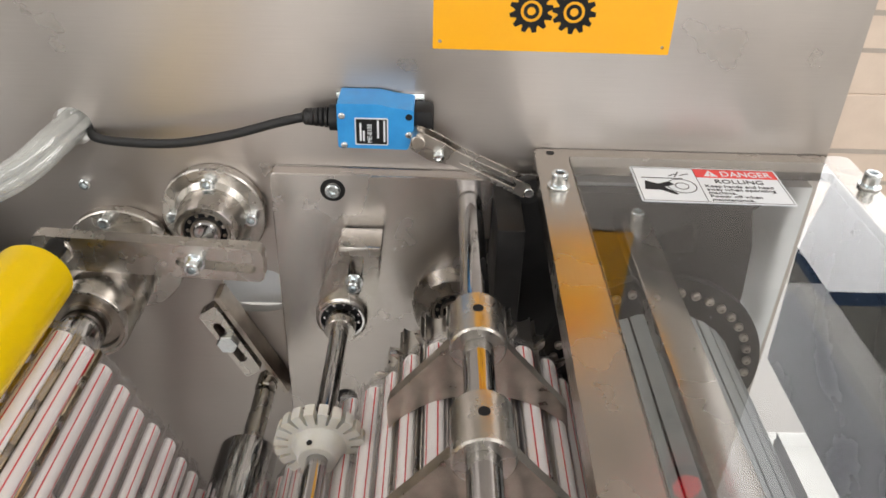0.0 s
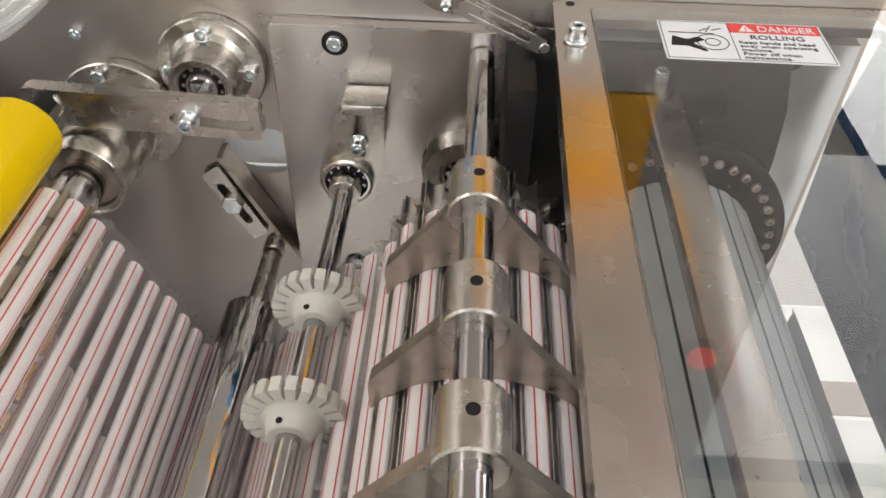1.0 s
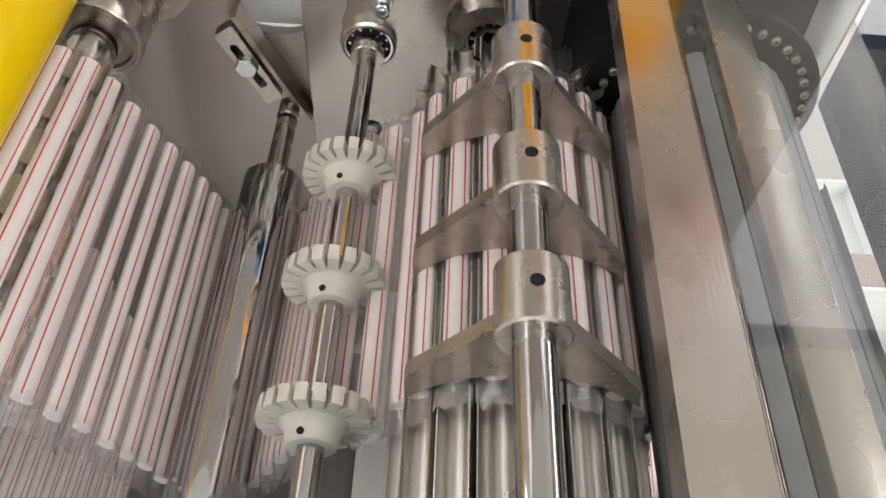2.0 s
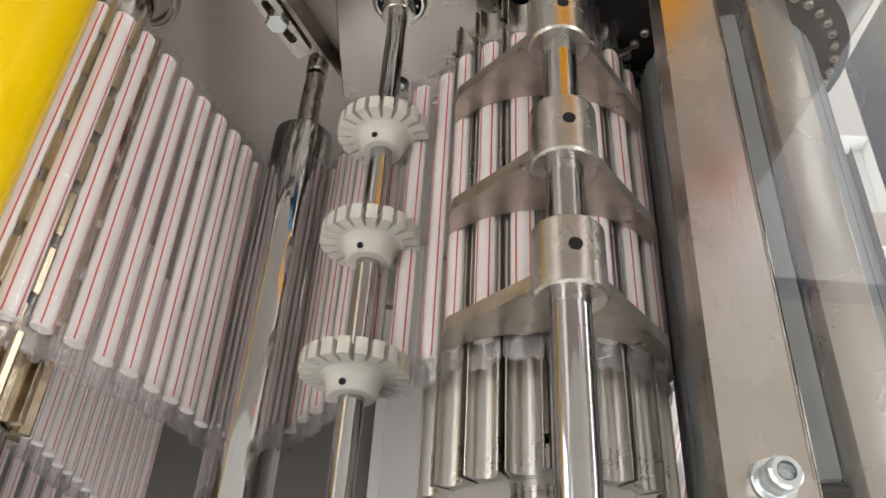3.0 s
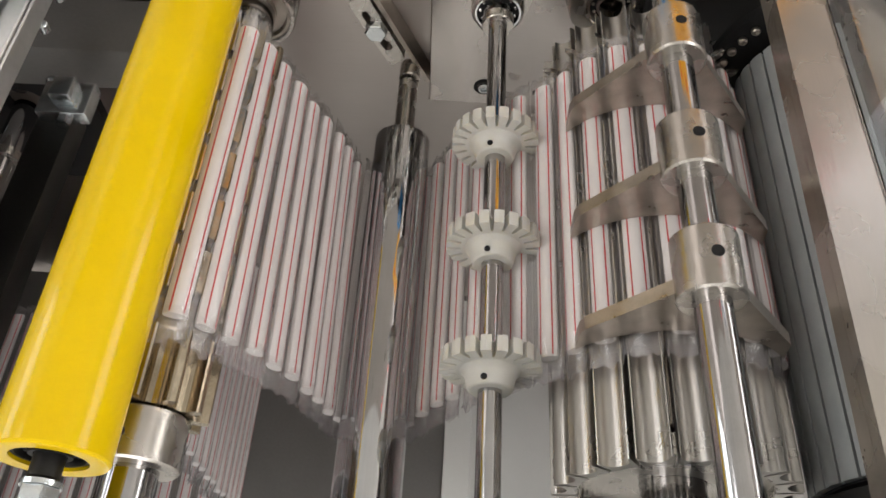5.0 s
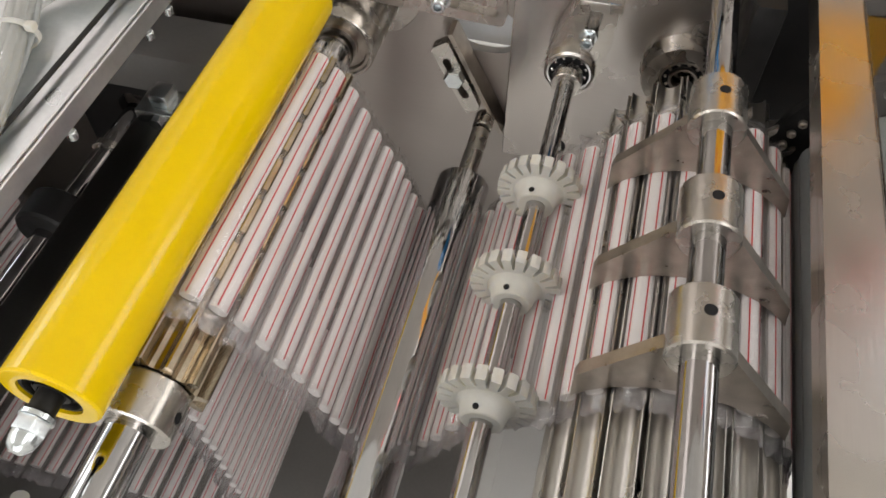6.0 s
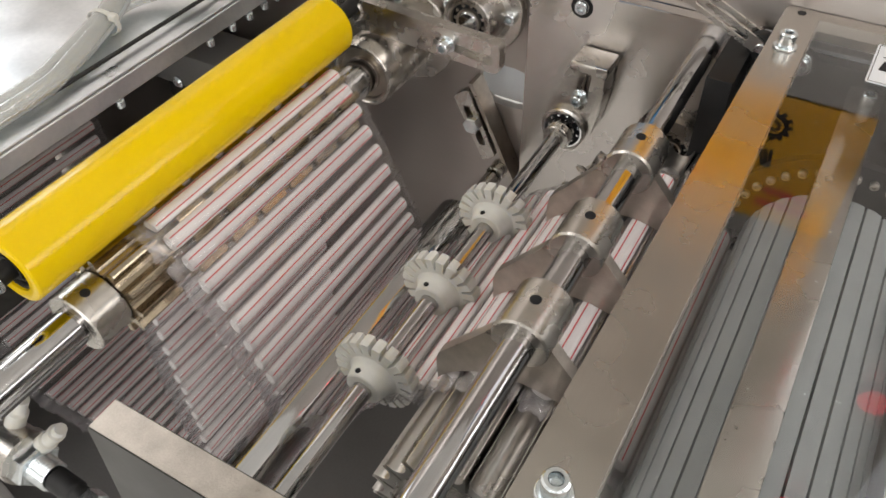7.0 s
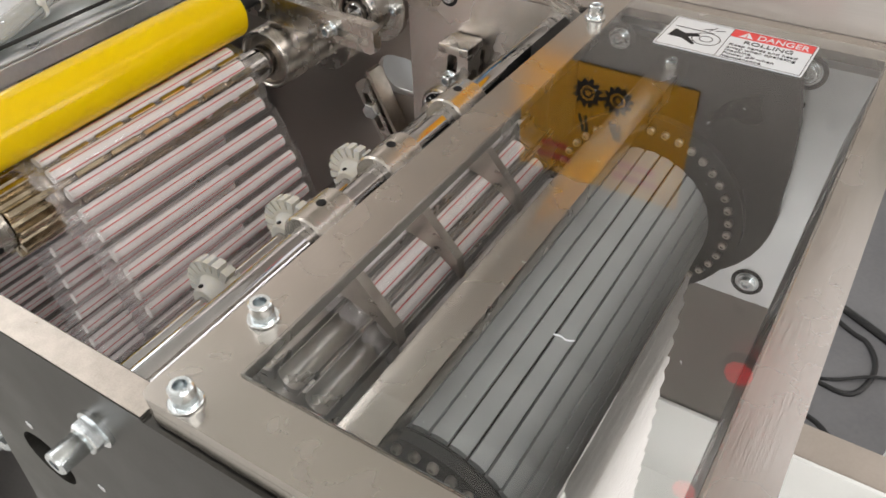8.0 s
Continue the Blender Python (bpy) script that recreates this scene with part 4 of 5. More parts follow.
def build_lagged_drum():
    e = thing("lagged_drum", (BX, 0.235, BZ), "grey rubber-lagged drum with black studded end plates", "drum")
    b = bmesh.new()
    revolve(b, [(0.0, -0.135), (0.0475, -0.135), (0.0475, 0.130), (0, 0.130)], (0, 0, 0), (0, 1, 0), 64)
    part("core", b, "black", e)
    n = 30
    b = bmesh.new()
    w = math.pi / n * 0.86
    sec = [(0.0470 * math.sin(-w), 0.0470 * math.cos(w)), (0.0510 * math.sin(-w), 0.0510 * math.cos(w)), (0, 0.0516), (0.0510 * math.sin(w), 0.0510 * math.cos(w)), (0.0470 * math.sin(w), 0.0470 * math.cos(w))]
    ends = [[b.verts.new((u, yy, v)) for u, v in sec] for yy in (-0.134, 0.129)]
    for i in range(len(sec)):
        j = (i + 1) % len(sec)
        b.faces.new((ends[0][i], ends[0][j], ends[1][j], ends[1][i]))
    b.faces.new(ends[0]), b.faces.new(ends[1])
    first = part("lagging_strip", b, "grey", e)
    first.rotation_euler = (0, math.pi / n, 0)
    for k in range(1, n):
        o = new("lagging_strip", first.data)
        o.parent = e
        o.rotation_euler = (0, 2 * math.pi * (k + 0.5) / n, 0)
    for y0, y1, rr in ((0.136, 0.142, 0.072), (-0.145, -0.139, 0.0535)):
        b = bmesh.new()
        plate(b, circle(0, 0, rr, 64), [], on_y, y0, y1)
        part("end_plate", b, "black", e)
    b = bmesh.new()
    revolve(b, [(0, 0), (0.0022, 0), (0.0028, 0.0006), (0.0028, 0.0028), (0.0022, 0.0036), (0.0012, 0.0036), (0.0011, 0.0022), (0, 0.0022)], (0, 0, 0), (0, -1, 0), 12)
    stud = part("stud", b, "worn", e)
    for i in range(40):
        for yy in ((0.136, -0.145) if i < 30 else (0.136,)):
            a = radians((9 if yy > 0 else 12) * i)
            o = stud if (i == 0 and yy > 0) else new("stud", stud.data)
            o.parent = e
            rr = 0.0630 if yy > 0 else 0.0470
            o.location = (rr * math.sin(a), yy, rr * math.cos(a))
    b = bmesh.new()
    rod(b, (0, -0.19, 0), (0, 0.22, 0), 0.011)
    part("axle", b, "machined", e)
    return e


build_lagged_drum()


def build_cam_plate():
    """Black plate on the wall behind the drum, with a bright steel plate round it."""
    e = thing("cam_plate", (0.14, 0.452, 0.88), "matt black cam plate on a bright steel backing", "machine plate")
    b = bmesh.new()
    out = [(-0.088, 0.10), (0.068, 0.10), (0.077, 0.06), (0.080, 0.02)] + [(0.004 + 0.077 * math.cos(radians(a)), -0.02 + 0.080 * math.sin(radians(a))) for a in range(10, -171, -10)] + [(-0.088, 0.0)]
    plate(b, out, [], on_y, -0.010, 0.0)
    part("black_plate", b, "black", e, smooth=False)
    b = bmesh.new()
    plate(b, [(-0.0865, 0.102), (0.112, 0.102), (0.112, -0.115), (-0.0865, -0.115)], [], on_y, 0.001, 0.012)
    part("backing", b, "galva", e, smooth=False)
    # added sheet: its darker colour stands for the dim interior below the backing
    b = bmesh.new()
    plate(b, [(-0.0865, -0.1165), (0.112, -0.1165), (0.112, -0.36), (-0.0865, -0.36)], [], on_y, 0.006, 0.014)
    part("lower_sheet", b, "rolled", e, "added sheet that darkens the interior below the plate", False)
    b = bmesh.new()
    for x, y, z in ((-0.058, -0.0103, 0.095), (0.071, 0.0007, 0.096), (0.073, 0.0007, -0.095)):
        revolve(b, [(0.0095, 0), (0.0128, 0), (0.0128, 0.0004), (0.0095, 0.0004)], (x, y, z), (0, -1, 0), 32)
    part("bolt_recess", b, "ink", e)
    b = bmesh.new()
    box(b, (-0.105, -0.06, -0.05), (-0.088, 0.0, 0.10), 0.001)
    part("side_block", b, "black", e)
    return e


build_cam_plate()
for x, z in ((0.082, 0.975), (0.211, 0.976), (0.213, 0.785)):
    bolt((x, 0.442 if z > 0.8 and x < 0.2 else 0.453, z), (0, -1, 0), 0.0062, 0.003, True, "flat zinc socket bolt on the cam plate")

# ---- front plate with its bolt ----


def build_front_plate():
    e = thing("front_plate", (0, 0.0205, 0.9856), "thick steel front bearing plate of the machine", "machine plate")
    b = bmesh.new()
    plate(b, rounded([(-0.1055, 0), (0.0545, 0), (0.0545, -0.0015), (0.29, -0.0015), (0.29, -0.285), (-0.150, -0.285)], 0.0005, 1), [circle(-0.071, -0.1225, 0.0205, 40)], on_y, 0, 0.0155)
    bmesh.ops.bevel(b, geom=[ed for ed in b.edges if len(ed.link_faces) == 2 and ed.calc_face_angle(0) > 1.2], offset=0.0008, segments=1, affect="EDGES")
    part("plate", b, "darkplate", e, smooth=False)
    # added strip: the light on the plate's top edge, put into a paler steel
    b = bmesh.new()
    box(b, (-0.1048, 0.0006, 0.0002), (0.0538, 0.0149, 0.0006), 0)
    part("ground_edge", b, "worn", e, "thin strip that makes the top edge brighter, as lit", False)
    b = bmesh.new()
    for x, z in ((-0.0696, -0.0900), (-0.02, -0.110)):
        revolve(b, [(0, 0.0002), (0.003, 0.0002), (0.003, 0.0006), (0, 0.0008)], (x, 0, z), (0, -1, 0), 16)
    part("pin_end", b, "zinc", e)
    return e


build_front_plate()


def build_side_stud():
    e = thing("clamp_stud", (0.0135, 0.0205, 0.952), "zinc clamp stud with nut and washer on the front plate", "stud")
    b = bmesh.new()
    revolve(b, [(0, 0), (0.0105, 0), (0.0105, 0.0025), (0, 0.0025)], (0, 0, 0), (0, -1, 0), 32)
    part("washer", b, "zinc", e)
    b = bmesh.new()
    revolve(b, [(0, 0.0025), (0.0085, 0.0025), (0.0088, 0.0035), (0.0088, 0.008), (0.008, 0.009), (0, 0.009)], (0, 0, 0), (0, -1, 0), 6)
    part("nut", b, "zinc", e, smooth=False)
    b = bmesh.new()
    revolve(b, [(0, 0.009), (0.0058, 0.009), (0.0062, 0.010), (0.0062, 0.0225), (0.0055, 0.0235), (0.003, 0.0235), (0.003, 0.019), (0, 0.019)], (0, 0, 0), (0, -1, 0), 28)
    part("head", b, "zinc", e)
    return e


build_side_stud()

# ---- limit switch on the panel ----


def build_limit_switch():
    e = thing("limit_switch", (-0.042, WALL + 0.006, 1.0235), "blue limit switch with a roller lever and a black cable", "limit switch")
    b = bmesh.new()
    box(b, (-0.028, -0.008, -0.016), (0.030, -0.0003, 0.0135), 0.001)
    part("base", b, "zinc", e)
    b = bmesh.new()
    plate(b, rounded([(-0.0245, -0.0135), (-0.0245, 0.0165), (0.002, 0.0165), (0.010, 0.0145), (0.0235, 0.013), (0.0235, -0.002), (0.020, -0.014)], 0.0015, 3), [], on_y, -0.034, -0.008)
    bmesh.ops.bevel(b, geom=[ed for ed in b.edges if len(ed.link_faces) == 2 and ed.calc_face_angle(0) > 1.2], offset=0.0008, segments=2, affect="EDGES")
    part("body", b, "blue", e)
    b = bmesh.new()
    plate(b, rounded([(-0.0135, -0.011), (0.0075, -0.011), (0.0075, 0.0075), (-0.0135, 0.0075)], 0.0005, 1), [], on_y, -0.0344, -0.0341)
    part("label_rim", b, "white", e, "", False)
    b = bmesh.new()
    plate(b, [(-0.0127, -0.0102), (0.0067, -0.0102), (0.0067, 0.0067), (-0.0127, 0.0067)], [], on_y, -0.0347, -0.0345)
    lab = part("label_plate", b, "ink", e, "", False)
    m = pose(-0.0028, -0.0348, -0.0093, 90, 0, 0) @ pose(0, 0, 0, 0, 0, 90)
    words("ME-8108", 0.0042, m, lab, "white", stretch=0.85)
    for u, w0, w1 in ((0.0005, -0.006, 0.006), (0.0045, -0.0085, 0.006), (-0.0085, -0.008, -0.001), (-0.0105, -0.008, 0.004)):
        b = bmesh.new()
        plate(b, [(u, w0), (u + 0.0012, w0), (u + 0.0012, w1), (u, w1)], [], on_y, -0.0349, -0.0347)
        part("text_bar", b, "white", lab, "", False)
    for x, z in ((-0.0215, 0.0085), (-0.0205, -0.0115), (0.0205, -0.0035)):
        b = bmesh.new()
        revolve(b, [(0, 0), (0.0022, 0), (0.0022, 0.0006), (0.0012, 0.0013), (0, 0.0013)], (x, -0.0341, z), (0, -1, 0), 14)
        part("screw", b, "zinc", e)
    b = bmesh.new()
    rod(b, (0.0205, -0.0338, 0.0085), (0.0205, -0.0344, 0.0085), 0.0022, 14, 0.0001)
    part("screw_hole", b, "ink", e)
    b = bmesh.new()
    box(b, (0.020, -0.028, -0.010), (0.036, -0.008, 0.010), 0.003, 2)
    part("head_block", b, "black", e)
    # lever: two cheeks, screw and roller
    p0, p1 = Vector((0.0265, 0, -0.004)), Vector((0.099, 0, -0.0385))
    ax = (p1 - p0).normalized()
    nn = Vector((-ax.z, 0, ax.x))
    for y0 in (-0.0425, -0.0325):
        b = bmesh.new()
        w = 0.0048
        a, c = p0 - ax * 0.003, p1
        pts = [a + nn * 0.0065, p0 + ax * 0.017 + nn * 0.0062, p0 + ax * 0.026 + nn * w, c + nn * w, c - nn * w, p0 + ax * 0.026 - nn * w, p0 + ax * 0.012 - nn * 0.0085, a - nn * 0.0065]
        plate(b, rounded([(p.x, p.z) for p in pts], 0.003, 3), [slot((p0 + ax * 0.050).x, (p0 + ax * 0.050).z, 0.038, 0.0016, math.degrees(math.atan2(ax.z, ax.x)))], on_y, y0, y0 + 0.0014)
        part("lever_cheek", b, "machined", e, "", False)
    b = bmesh.new()
    q = p0 + ax * 0.0155 - nn * 0.002
    revolve(b, [(0, 0), (0.0032, 0), (0.0035, 0.0006), (0.0035, 0.004), (0.002, 0.005), (0, 0.004)], (q.x, -0.0425, q.z), (0, -1, 0), 16)
    part("lever_screw", b, "zinc", e)
    b = bmesh.new()
    rod(b, (p0.x, -0.045, p0.z), (p0.x, -0.02, p0.z), 0.0045, 20)
    part("lever_shaft", b, "worn", e)
    b = bmesh.new()
    revolve(b, [(0.0035, 0), (0.0088, 0), (0.0092, 0.001), (0.0092, 0.0065), (0.0088, 0.0075), (0.0035, 0.0075)], (p1.x, -0.041, p1.z), (0, 1, 0), 28)
    lr = part("lever_roller", b, "rubber", e)
    b = bmesh.new()
    rod(b, (p1.x, -0.0435, p1.z), (p1.x, -0.029, p1.z), 0.0034, 18)
    part("roller_pin", b, "zinc", lr)
    b = bmesh.new()
    revolve(b, [(0, 0), (0.0085, 0), (0.0085, 0.006), (0.0068, 0.0062)] + [p for k in range(5) for p in ((0.0052, 0.0068 + 0.0032 * k), (0.0066 - 0.0003 * k, 0.0074 + 0.0032 * k), (0.0066 - 0.0003 * k, 0.0092 + 0.0032 * k))] + [(0.0036, 0.0235), (0, 0.0235)], (-0.0245, -0.021, 0.0015), (-1, 0, 0), 24)
    part("cable_gland", b, "rubber", e)
    b = bmesh.new()
    tube(b, [(-0.046, -0.021, 0.0015), (-0.065, -0.022, -0.003), (-0.095, -0.026, -0.0105), (-0.130, -0.028, -0.0165), (-0.165, -0.022, -0.0195), (-0.190, -0.012, -0.0205), (-0.199, 0.014, -0.0215)], 0.0031, 12)
    part("cable", b, "rubber", e, "black rubber cable")
    return e


build_limit_switch()


def build_hose_bundle():
    e = thing("hose_bundle", (-0.247, WALL, 1.007), "bundle of clear plastic hoses from the panel hole to the tray", "hose bundle")
    rng = random.Random(7)
    for i in range(6):
        ox, oz = 0.0062 * math.cos(i * 1.05), 0.0062 * math.sin(i * 1.05)
        b = bmesh.new()
        tube(b, [(ox, 0.03, oz), (ox * 1.1 - 0.002, -0.02, oz), (ox - 0.022, -0.055, oz - 0.012), (ox * 1.3 - 0.075, -0.092, oz - 0.026), (ox * 1.2 - 0.125, -0.120, oz * 0.8 - 0.038), (ox * 1.0 - 0.152, -0.155, oz * 0.7 - 0.044), (ox * 0.9 - 0.142, -0.186, oz * 0.7 - 0.045), (ox * 1.4 - 0.126, -0.234, oz * 0.6 - 0.047), (ox * 1.6 - 0.117, -0.28, oz * 0.5 - 0.048), (ox * 1.8 - 0.12, -0.42, oz * 0.4 - 0.048)], 0.0042, 12)
        part("hose", b, "hose", e)
    return e


build_hose_bundle()

# ---- left side: galvanised tray, wires, dark inside ----


def build_tray():
    e = thing("galvanised_tray", (-0.56, 0.27, 0.952), "bright galvanised sheet tray along the machine side", "tray")
    b = bmesh.new()
    box(b, (-0.22, -0.30, -0.003), (0.222, 0.197, 0.0), 0.0008, 1)
    part("sheet", b, "galva", e)
    b = bmesh.new()
    box(b, (0.2195, -0.30, -0.018), (0.2225, 0.197, -0.0032), 0.0008, 1)
    part("lip", b, "galva", e)
    for yy in (-0.031, 0.065, 0.092, 0.113, 0.133, 0.150, 0.172):
        b = bmesh.new()
        rod(b, (0.2215, yy, -0.024), (0.2215, yy, -0.0182), 0.0034, 16)
        part("bolt_shank", b, "zinc", e)
    return e


def build_thin_cable():
    e = thing("thin_cable", (-0.35, 0.25, 0.9545), "thin dark cable that lies on the galvanised tray", "cable")
    b = bmesh.new()
    tube(b, [(0.012, 0.21, 0.012), (-0.003, 0.15, 0.0025), (-0.004, 0.05, 0.0022), (-0.004, -0.03, 0.0022), (-0.005, -0.09, 0.0022), (-0.012, -0.22, 0.0022)], 0.0016, 10)
    part("cable", b, "rubber", e)
    b = bmesh.new()
    tube(b, [(-0.052, 0.10, 0.012), (-0.040, 0.065, 0.012), (-0.028, 0.0356, 0.008), (-0.015, -0.01, 0.003), (-0.006, -0.05, 0.003), (-0.009, -0.09, 0.003), (-0.02, -0.2, 0.003)], 0.0014, 10)
    part("cable", b, "grey", e)
    return e


def build_cable_tie():
    e = thing("cable_tie", (-0.389, 0.283, 0.961), "white nylon cable tie round the hoses", "cable tie")
    b = bmesh.new()
    revolve(b, [(0.0135, -0.002), (0.0145, -0.002), (0.0145, 0.002), (0.0135, 0.002), (0.0135, -0.002)], (0, 0, 0), (0.12, -1, 0), 28)
    for v in b.verts:
        v.co.z *= 0.7
    part("band", b, "nylon", e)
    b = bmesh.new()
    box(b, (0.010, -0.003, 0.005), (0.016, 0.003, 0.010), 0.001)
    part("lock", b, "nylon", e)
    return e


build_tray()
build_thin_cable()
build_cable_tie()


def build_under_frame():
    """Dark steel members beside and under the roller."""
    e = thing("under_frame", (-0.45, 0.25, 0.45), "dark painted steel members inside the machine", "machine frame")
    for lx in (-0.43, 0.70):
        for ly in (-0.19, 0.19):
            b = bmesh.new()
            box(b, (lx - 0.02, ly - 0.02, -0.45), (lx + 0.02, ly + 0.02, -0.05), 0.002)
            part("leg", b, "black", e)
    for lo, hi, nm in (((-0.45, 0.15, 0.36), (0.14, 0.205, 0.40), "cross_member"), ((-0.45, -0.20, -0.05), (0.75, 0.21, -0.04), "bottom_pan"), ((-0.45, -0.20, -0.04), (-0.44, 0.21, 0.49), "side_sheet"), ((-0.44, -0.215, -0.05), (0.02, -0.205, 0.47), "front_sheet"), ((0.363, -0.19, -0.039), (0.55, 0.20, -0.034), "white_catch_sheet"), ((0.384, -0.19, 0.148), (0.490, 0.17, 0.152), "pale_guide_sheet")):
        b = bmesh.new()
        box(b, lo, hi, 0.002)
        part(nm, b, {"white_catch_sheet": "bin", "pale_guide_sheet": "bin"}.get(nm, "pan"), e)
    return e


build_under_frame()


def build_feed_mechanism():
    """Dark bar with a zinc end clamp, and a shaft with a black wheel behind it."""
    e = thing("feed_bar", (-0.364, 0.18, 0.84), "dark steel bar with a zinc end clamp beside the roller", "machine bar")
    b = bmesh.new()
    box(b, (-0.012, -0.17, -0.010), (0.012, 0.165, 0.010), 0.001)
    part("bar", b, "darkplate", e)
    b = bmesh.new()
    box(b, (-0.008, 0.150, 0.0102), (0.026, 0.178, 0.022), 0.0015)
    box(b, (0.004, 0.155, 0.0225), (0.018, 0.172, 0.034), 0.0015)
    part("clamp", b, "zinc", e, "zinc-plated clamp")
    b = bmesh.new()
    revolve(b, [(0, 0), (0.005, 0), (0.005, 0.006), (0, 0.006)], (0.011, 0.150, 0.016), (0, -1, 0), 6)
    part("clamp_screw", b, "zinc", e, smooth=False)
    e = thing("feed_shaft", (-0.432, 0.30, 0.785), "dark steel shaft with a black wheel on a black plate", "shaft")
    b = bmesh.new()
    rod(b, (0, -0.22, 0), (0, 0.10, 0), 0.0095, 32)
    part("bar", b, "shaft", e)
    b = bmesh.new()
    revolve(b, [(0.0095, -0.045), (0.024, -0.045), (0.026, -0.043), (0.026, -0.018), (0.024, -0.016), (0.0095, -0.016)], (0, 0, 0), (0, 1, 0), 40)
    part("wheel", b, "rubber", e)
    b = bmesh.new()
    revolve(b, [(0.0096, 0.045), (0.0125, 0.045), (0.0125, 0.052), (0.0096, 0.052)], (0, 0, 0), (0, 1, 0), 32)
    part("retaining_ring", b, "machined", e)
    b = bmesh.new()
    plate(b, rounded([(-0.06, -0.09), (0.055, -0.09), (0.055, 0.045), (-0.06, 0.045)], 0.006, 3), [circle(0, 0, 0.018, 32)], on_y, 0.101, 0.111)
    part("back_plate", b, "black", e, smooth=False)
    b = bmesh.new()
    for x, z in ((0.034, 0.030), (-0.042, 0.030)):
        revolve(b, [(0, 0), (0.0065, 0), (0.0065, 0.003), (0.004, 0.005), (0, 0.005)], (x, 0.1008, z), (0, -1, 0), 20)
    part("bolt_head", b, "zinc", e)
    return e


build_feed_mechanism()


def build_air_fitting():
    e = thing("air_cylinder", (-0.362, 0.055, 0.700), "steel pneumatic cylinder with a threaded nose and nut", "air cylinder")
    d = Vector((1.0, -0.03, -0.02)).normalized()
    q = Vector((0, 0, 0))
    for nm, prof, n, mat in (("barrel", [(0, -0.16), (0.021, -0.16), (0.021, 0.0), (0.019, 0.002), (0, 0.002)], 36, "machined"),
                             ("collar", [(0, 0.002), (0.023, 0.002), (0.023, 0.012), (0, 0.012)], 36, "machined"),
                             ("nut", [(0, 0.012), (0.019, 0.012), (0.0195, 0.014), (0.0195, 0.024), (0.018, 0.026), (0, 0.026)], 6, "zinc"),
                             ("thread", [(0, 0.026)] + [(0.0125 - 0.0012 * (k % 2), 0.026 + 0.0016 * k) for k in range(12)] + [(0, 0.045)], 28, "zinc"),
                             ("nose", [(0, 0.045), (0.010, 0.045), (0.010, 0.068), (0.0085, 0.070), (0.0085, 0.080), (0, 0.080)], 28, "rubber"),
                             ("tip_nut", [(0, 0.080), (0.0115, 0.080), (0.0115, 0.092), (0.006, 0.093), (0.005, 0.104), (0, 0.104)], 6, "zinc")):
        b = bmesh.new()
        revolve(b, prof, q, d, n)
        part(nm, b, mat, e)
    b = bmesh.new()
    revolve(b, [(0, 0), (0.008, 0), (0.008, 0.010), (0.006, 0.011), (0.006, 0.022), (0.0072, 0.023), (0.0072, 0.026), (0.005, 0.027), (0.005, 0.034), (0, 0.034)], Vector((0.022, 0.012, 0.012)), (0.62, 0.30, 0.72), 24)
    part("push_fitting", b, "nylon", e)
    b = bmesh.new()
    revolve(b, [(0, 0), (0.008, 0), (0.008, 0.016), (0.006, 0.018), (0.006, 0.030), (0, 0.030)], Vector((-0.010, 0.012, 0.016)), (0.3, 0.4, 0.86), 24)
    part("push_fitting", b, "nylon", e)
    return e


build_air_fitting()

# ---- right side: bin with straws, floor clutter, boxes ----


def build_bin():
    e = thing("collecting_bin", (0.20, 0.26, 0.48), "white plastic bin that collects the wrapped straws", "bin")
    b = bmesh.new()
    box(b, (-0.075, -0.21, 0.0), (0.345, 0.195, 0.006), 0.002)
    part("bottom", b, "bin", e)
    for nm, lo, hi in (("side", (-0.078, -0.213, 0.0), (-0.073, 0.198, 0.10)), ("side", (0.343, -0.213, 0.0), (0.348, 0.198, 0.10)), ("end", (-0.0725, 0.193, 0.0), (0.3425, 0.198, 0.12)), ("end", (-0.0725, -0.213, 0.0), (0.3425, -0.208, 0.10))):
        b = bmesh.new()
        box(b, lo, hi, 0.0015)
        part(nm, b, "bin", e)
    b = bmesh.new()
    box(b, (0.089, 0.1985, 0.075), (0.34, 0.2405, 0.119), 0.003)
    part("rim_rail", b, "beige", e, "beige metal rail along the rim")
    return e


build_bin()
straw_src = [o for o in bpy.data.objects if o.name == "straw"][0].data
rng = random.Random(11)
for k in range(16):
    o = new("loose_straw", straw_src)
    tagged(o, "loose white wrapped straw with a red stripe in the bin", "straw", "loose straws")
    o.matrix_basis = pose(rng.uniform(0.15, 0.245), rng.uniform(0.06, 0.22), 0.492 + 0.006 * (k // 4), rng.uniform(-4, 4), rng.uniform(0, 300), rng.uniform(-28, 28))


def build_falling_web():
    """Film edge of the web that leaves the second drum."""
    e = thing("outgoing_web", (0, 0, 0), "white crimped paper web that leaves the grey drum", "paper web")
    b = bmesh.new()
    rows = []
    ys = (0.128, 0.134, 0.16, 0.20, 0.24, 0.27, 0.297, 0.303)
    for k in range(150):
        z = 0.905 - 0.002 * k
        ph = 2 * math.pi * (0.86 - z) / 0.0185
        x = BX + 0.0560 + 0.0022 * abs(math.cos(ph * 0.5)) - 0.01 * (0.875 - z)
        row = []
        for m, yy in enumerate(ys):
            edge = m in (0, len(ys) - 1)
            row.append(b.verts.new((x + rng.uniform(-0.0004, 0.0004), yy + (rng.uniform(-0.0012, 0.0012) + 0.0008 * math.cos(ph) if edge else 0), z)))
        rows.append(row)
    for r0, r1 in zip(rows, rows[1:]):
        for m in range(len(ys) - 1):
            b.faces.new((r0[m], r0[m + 1], r1[m + 1], r1[m]))
    part("paper_band", b, "paper", e)
    return e


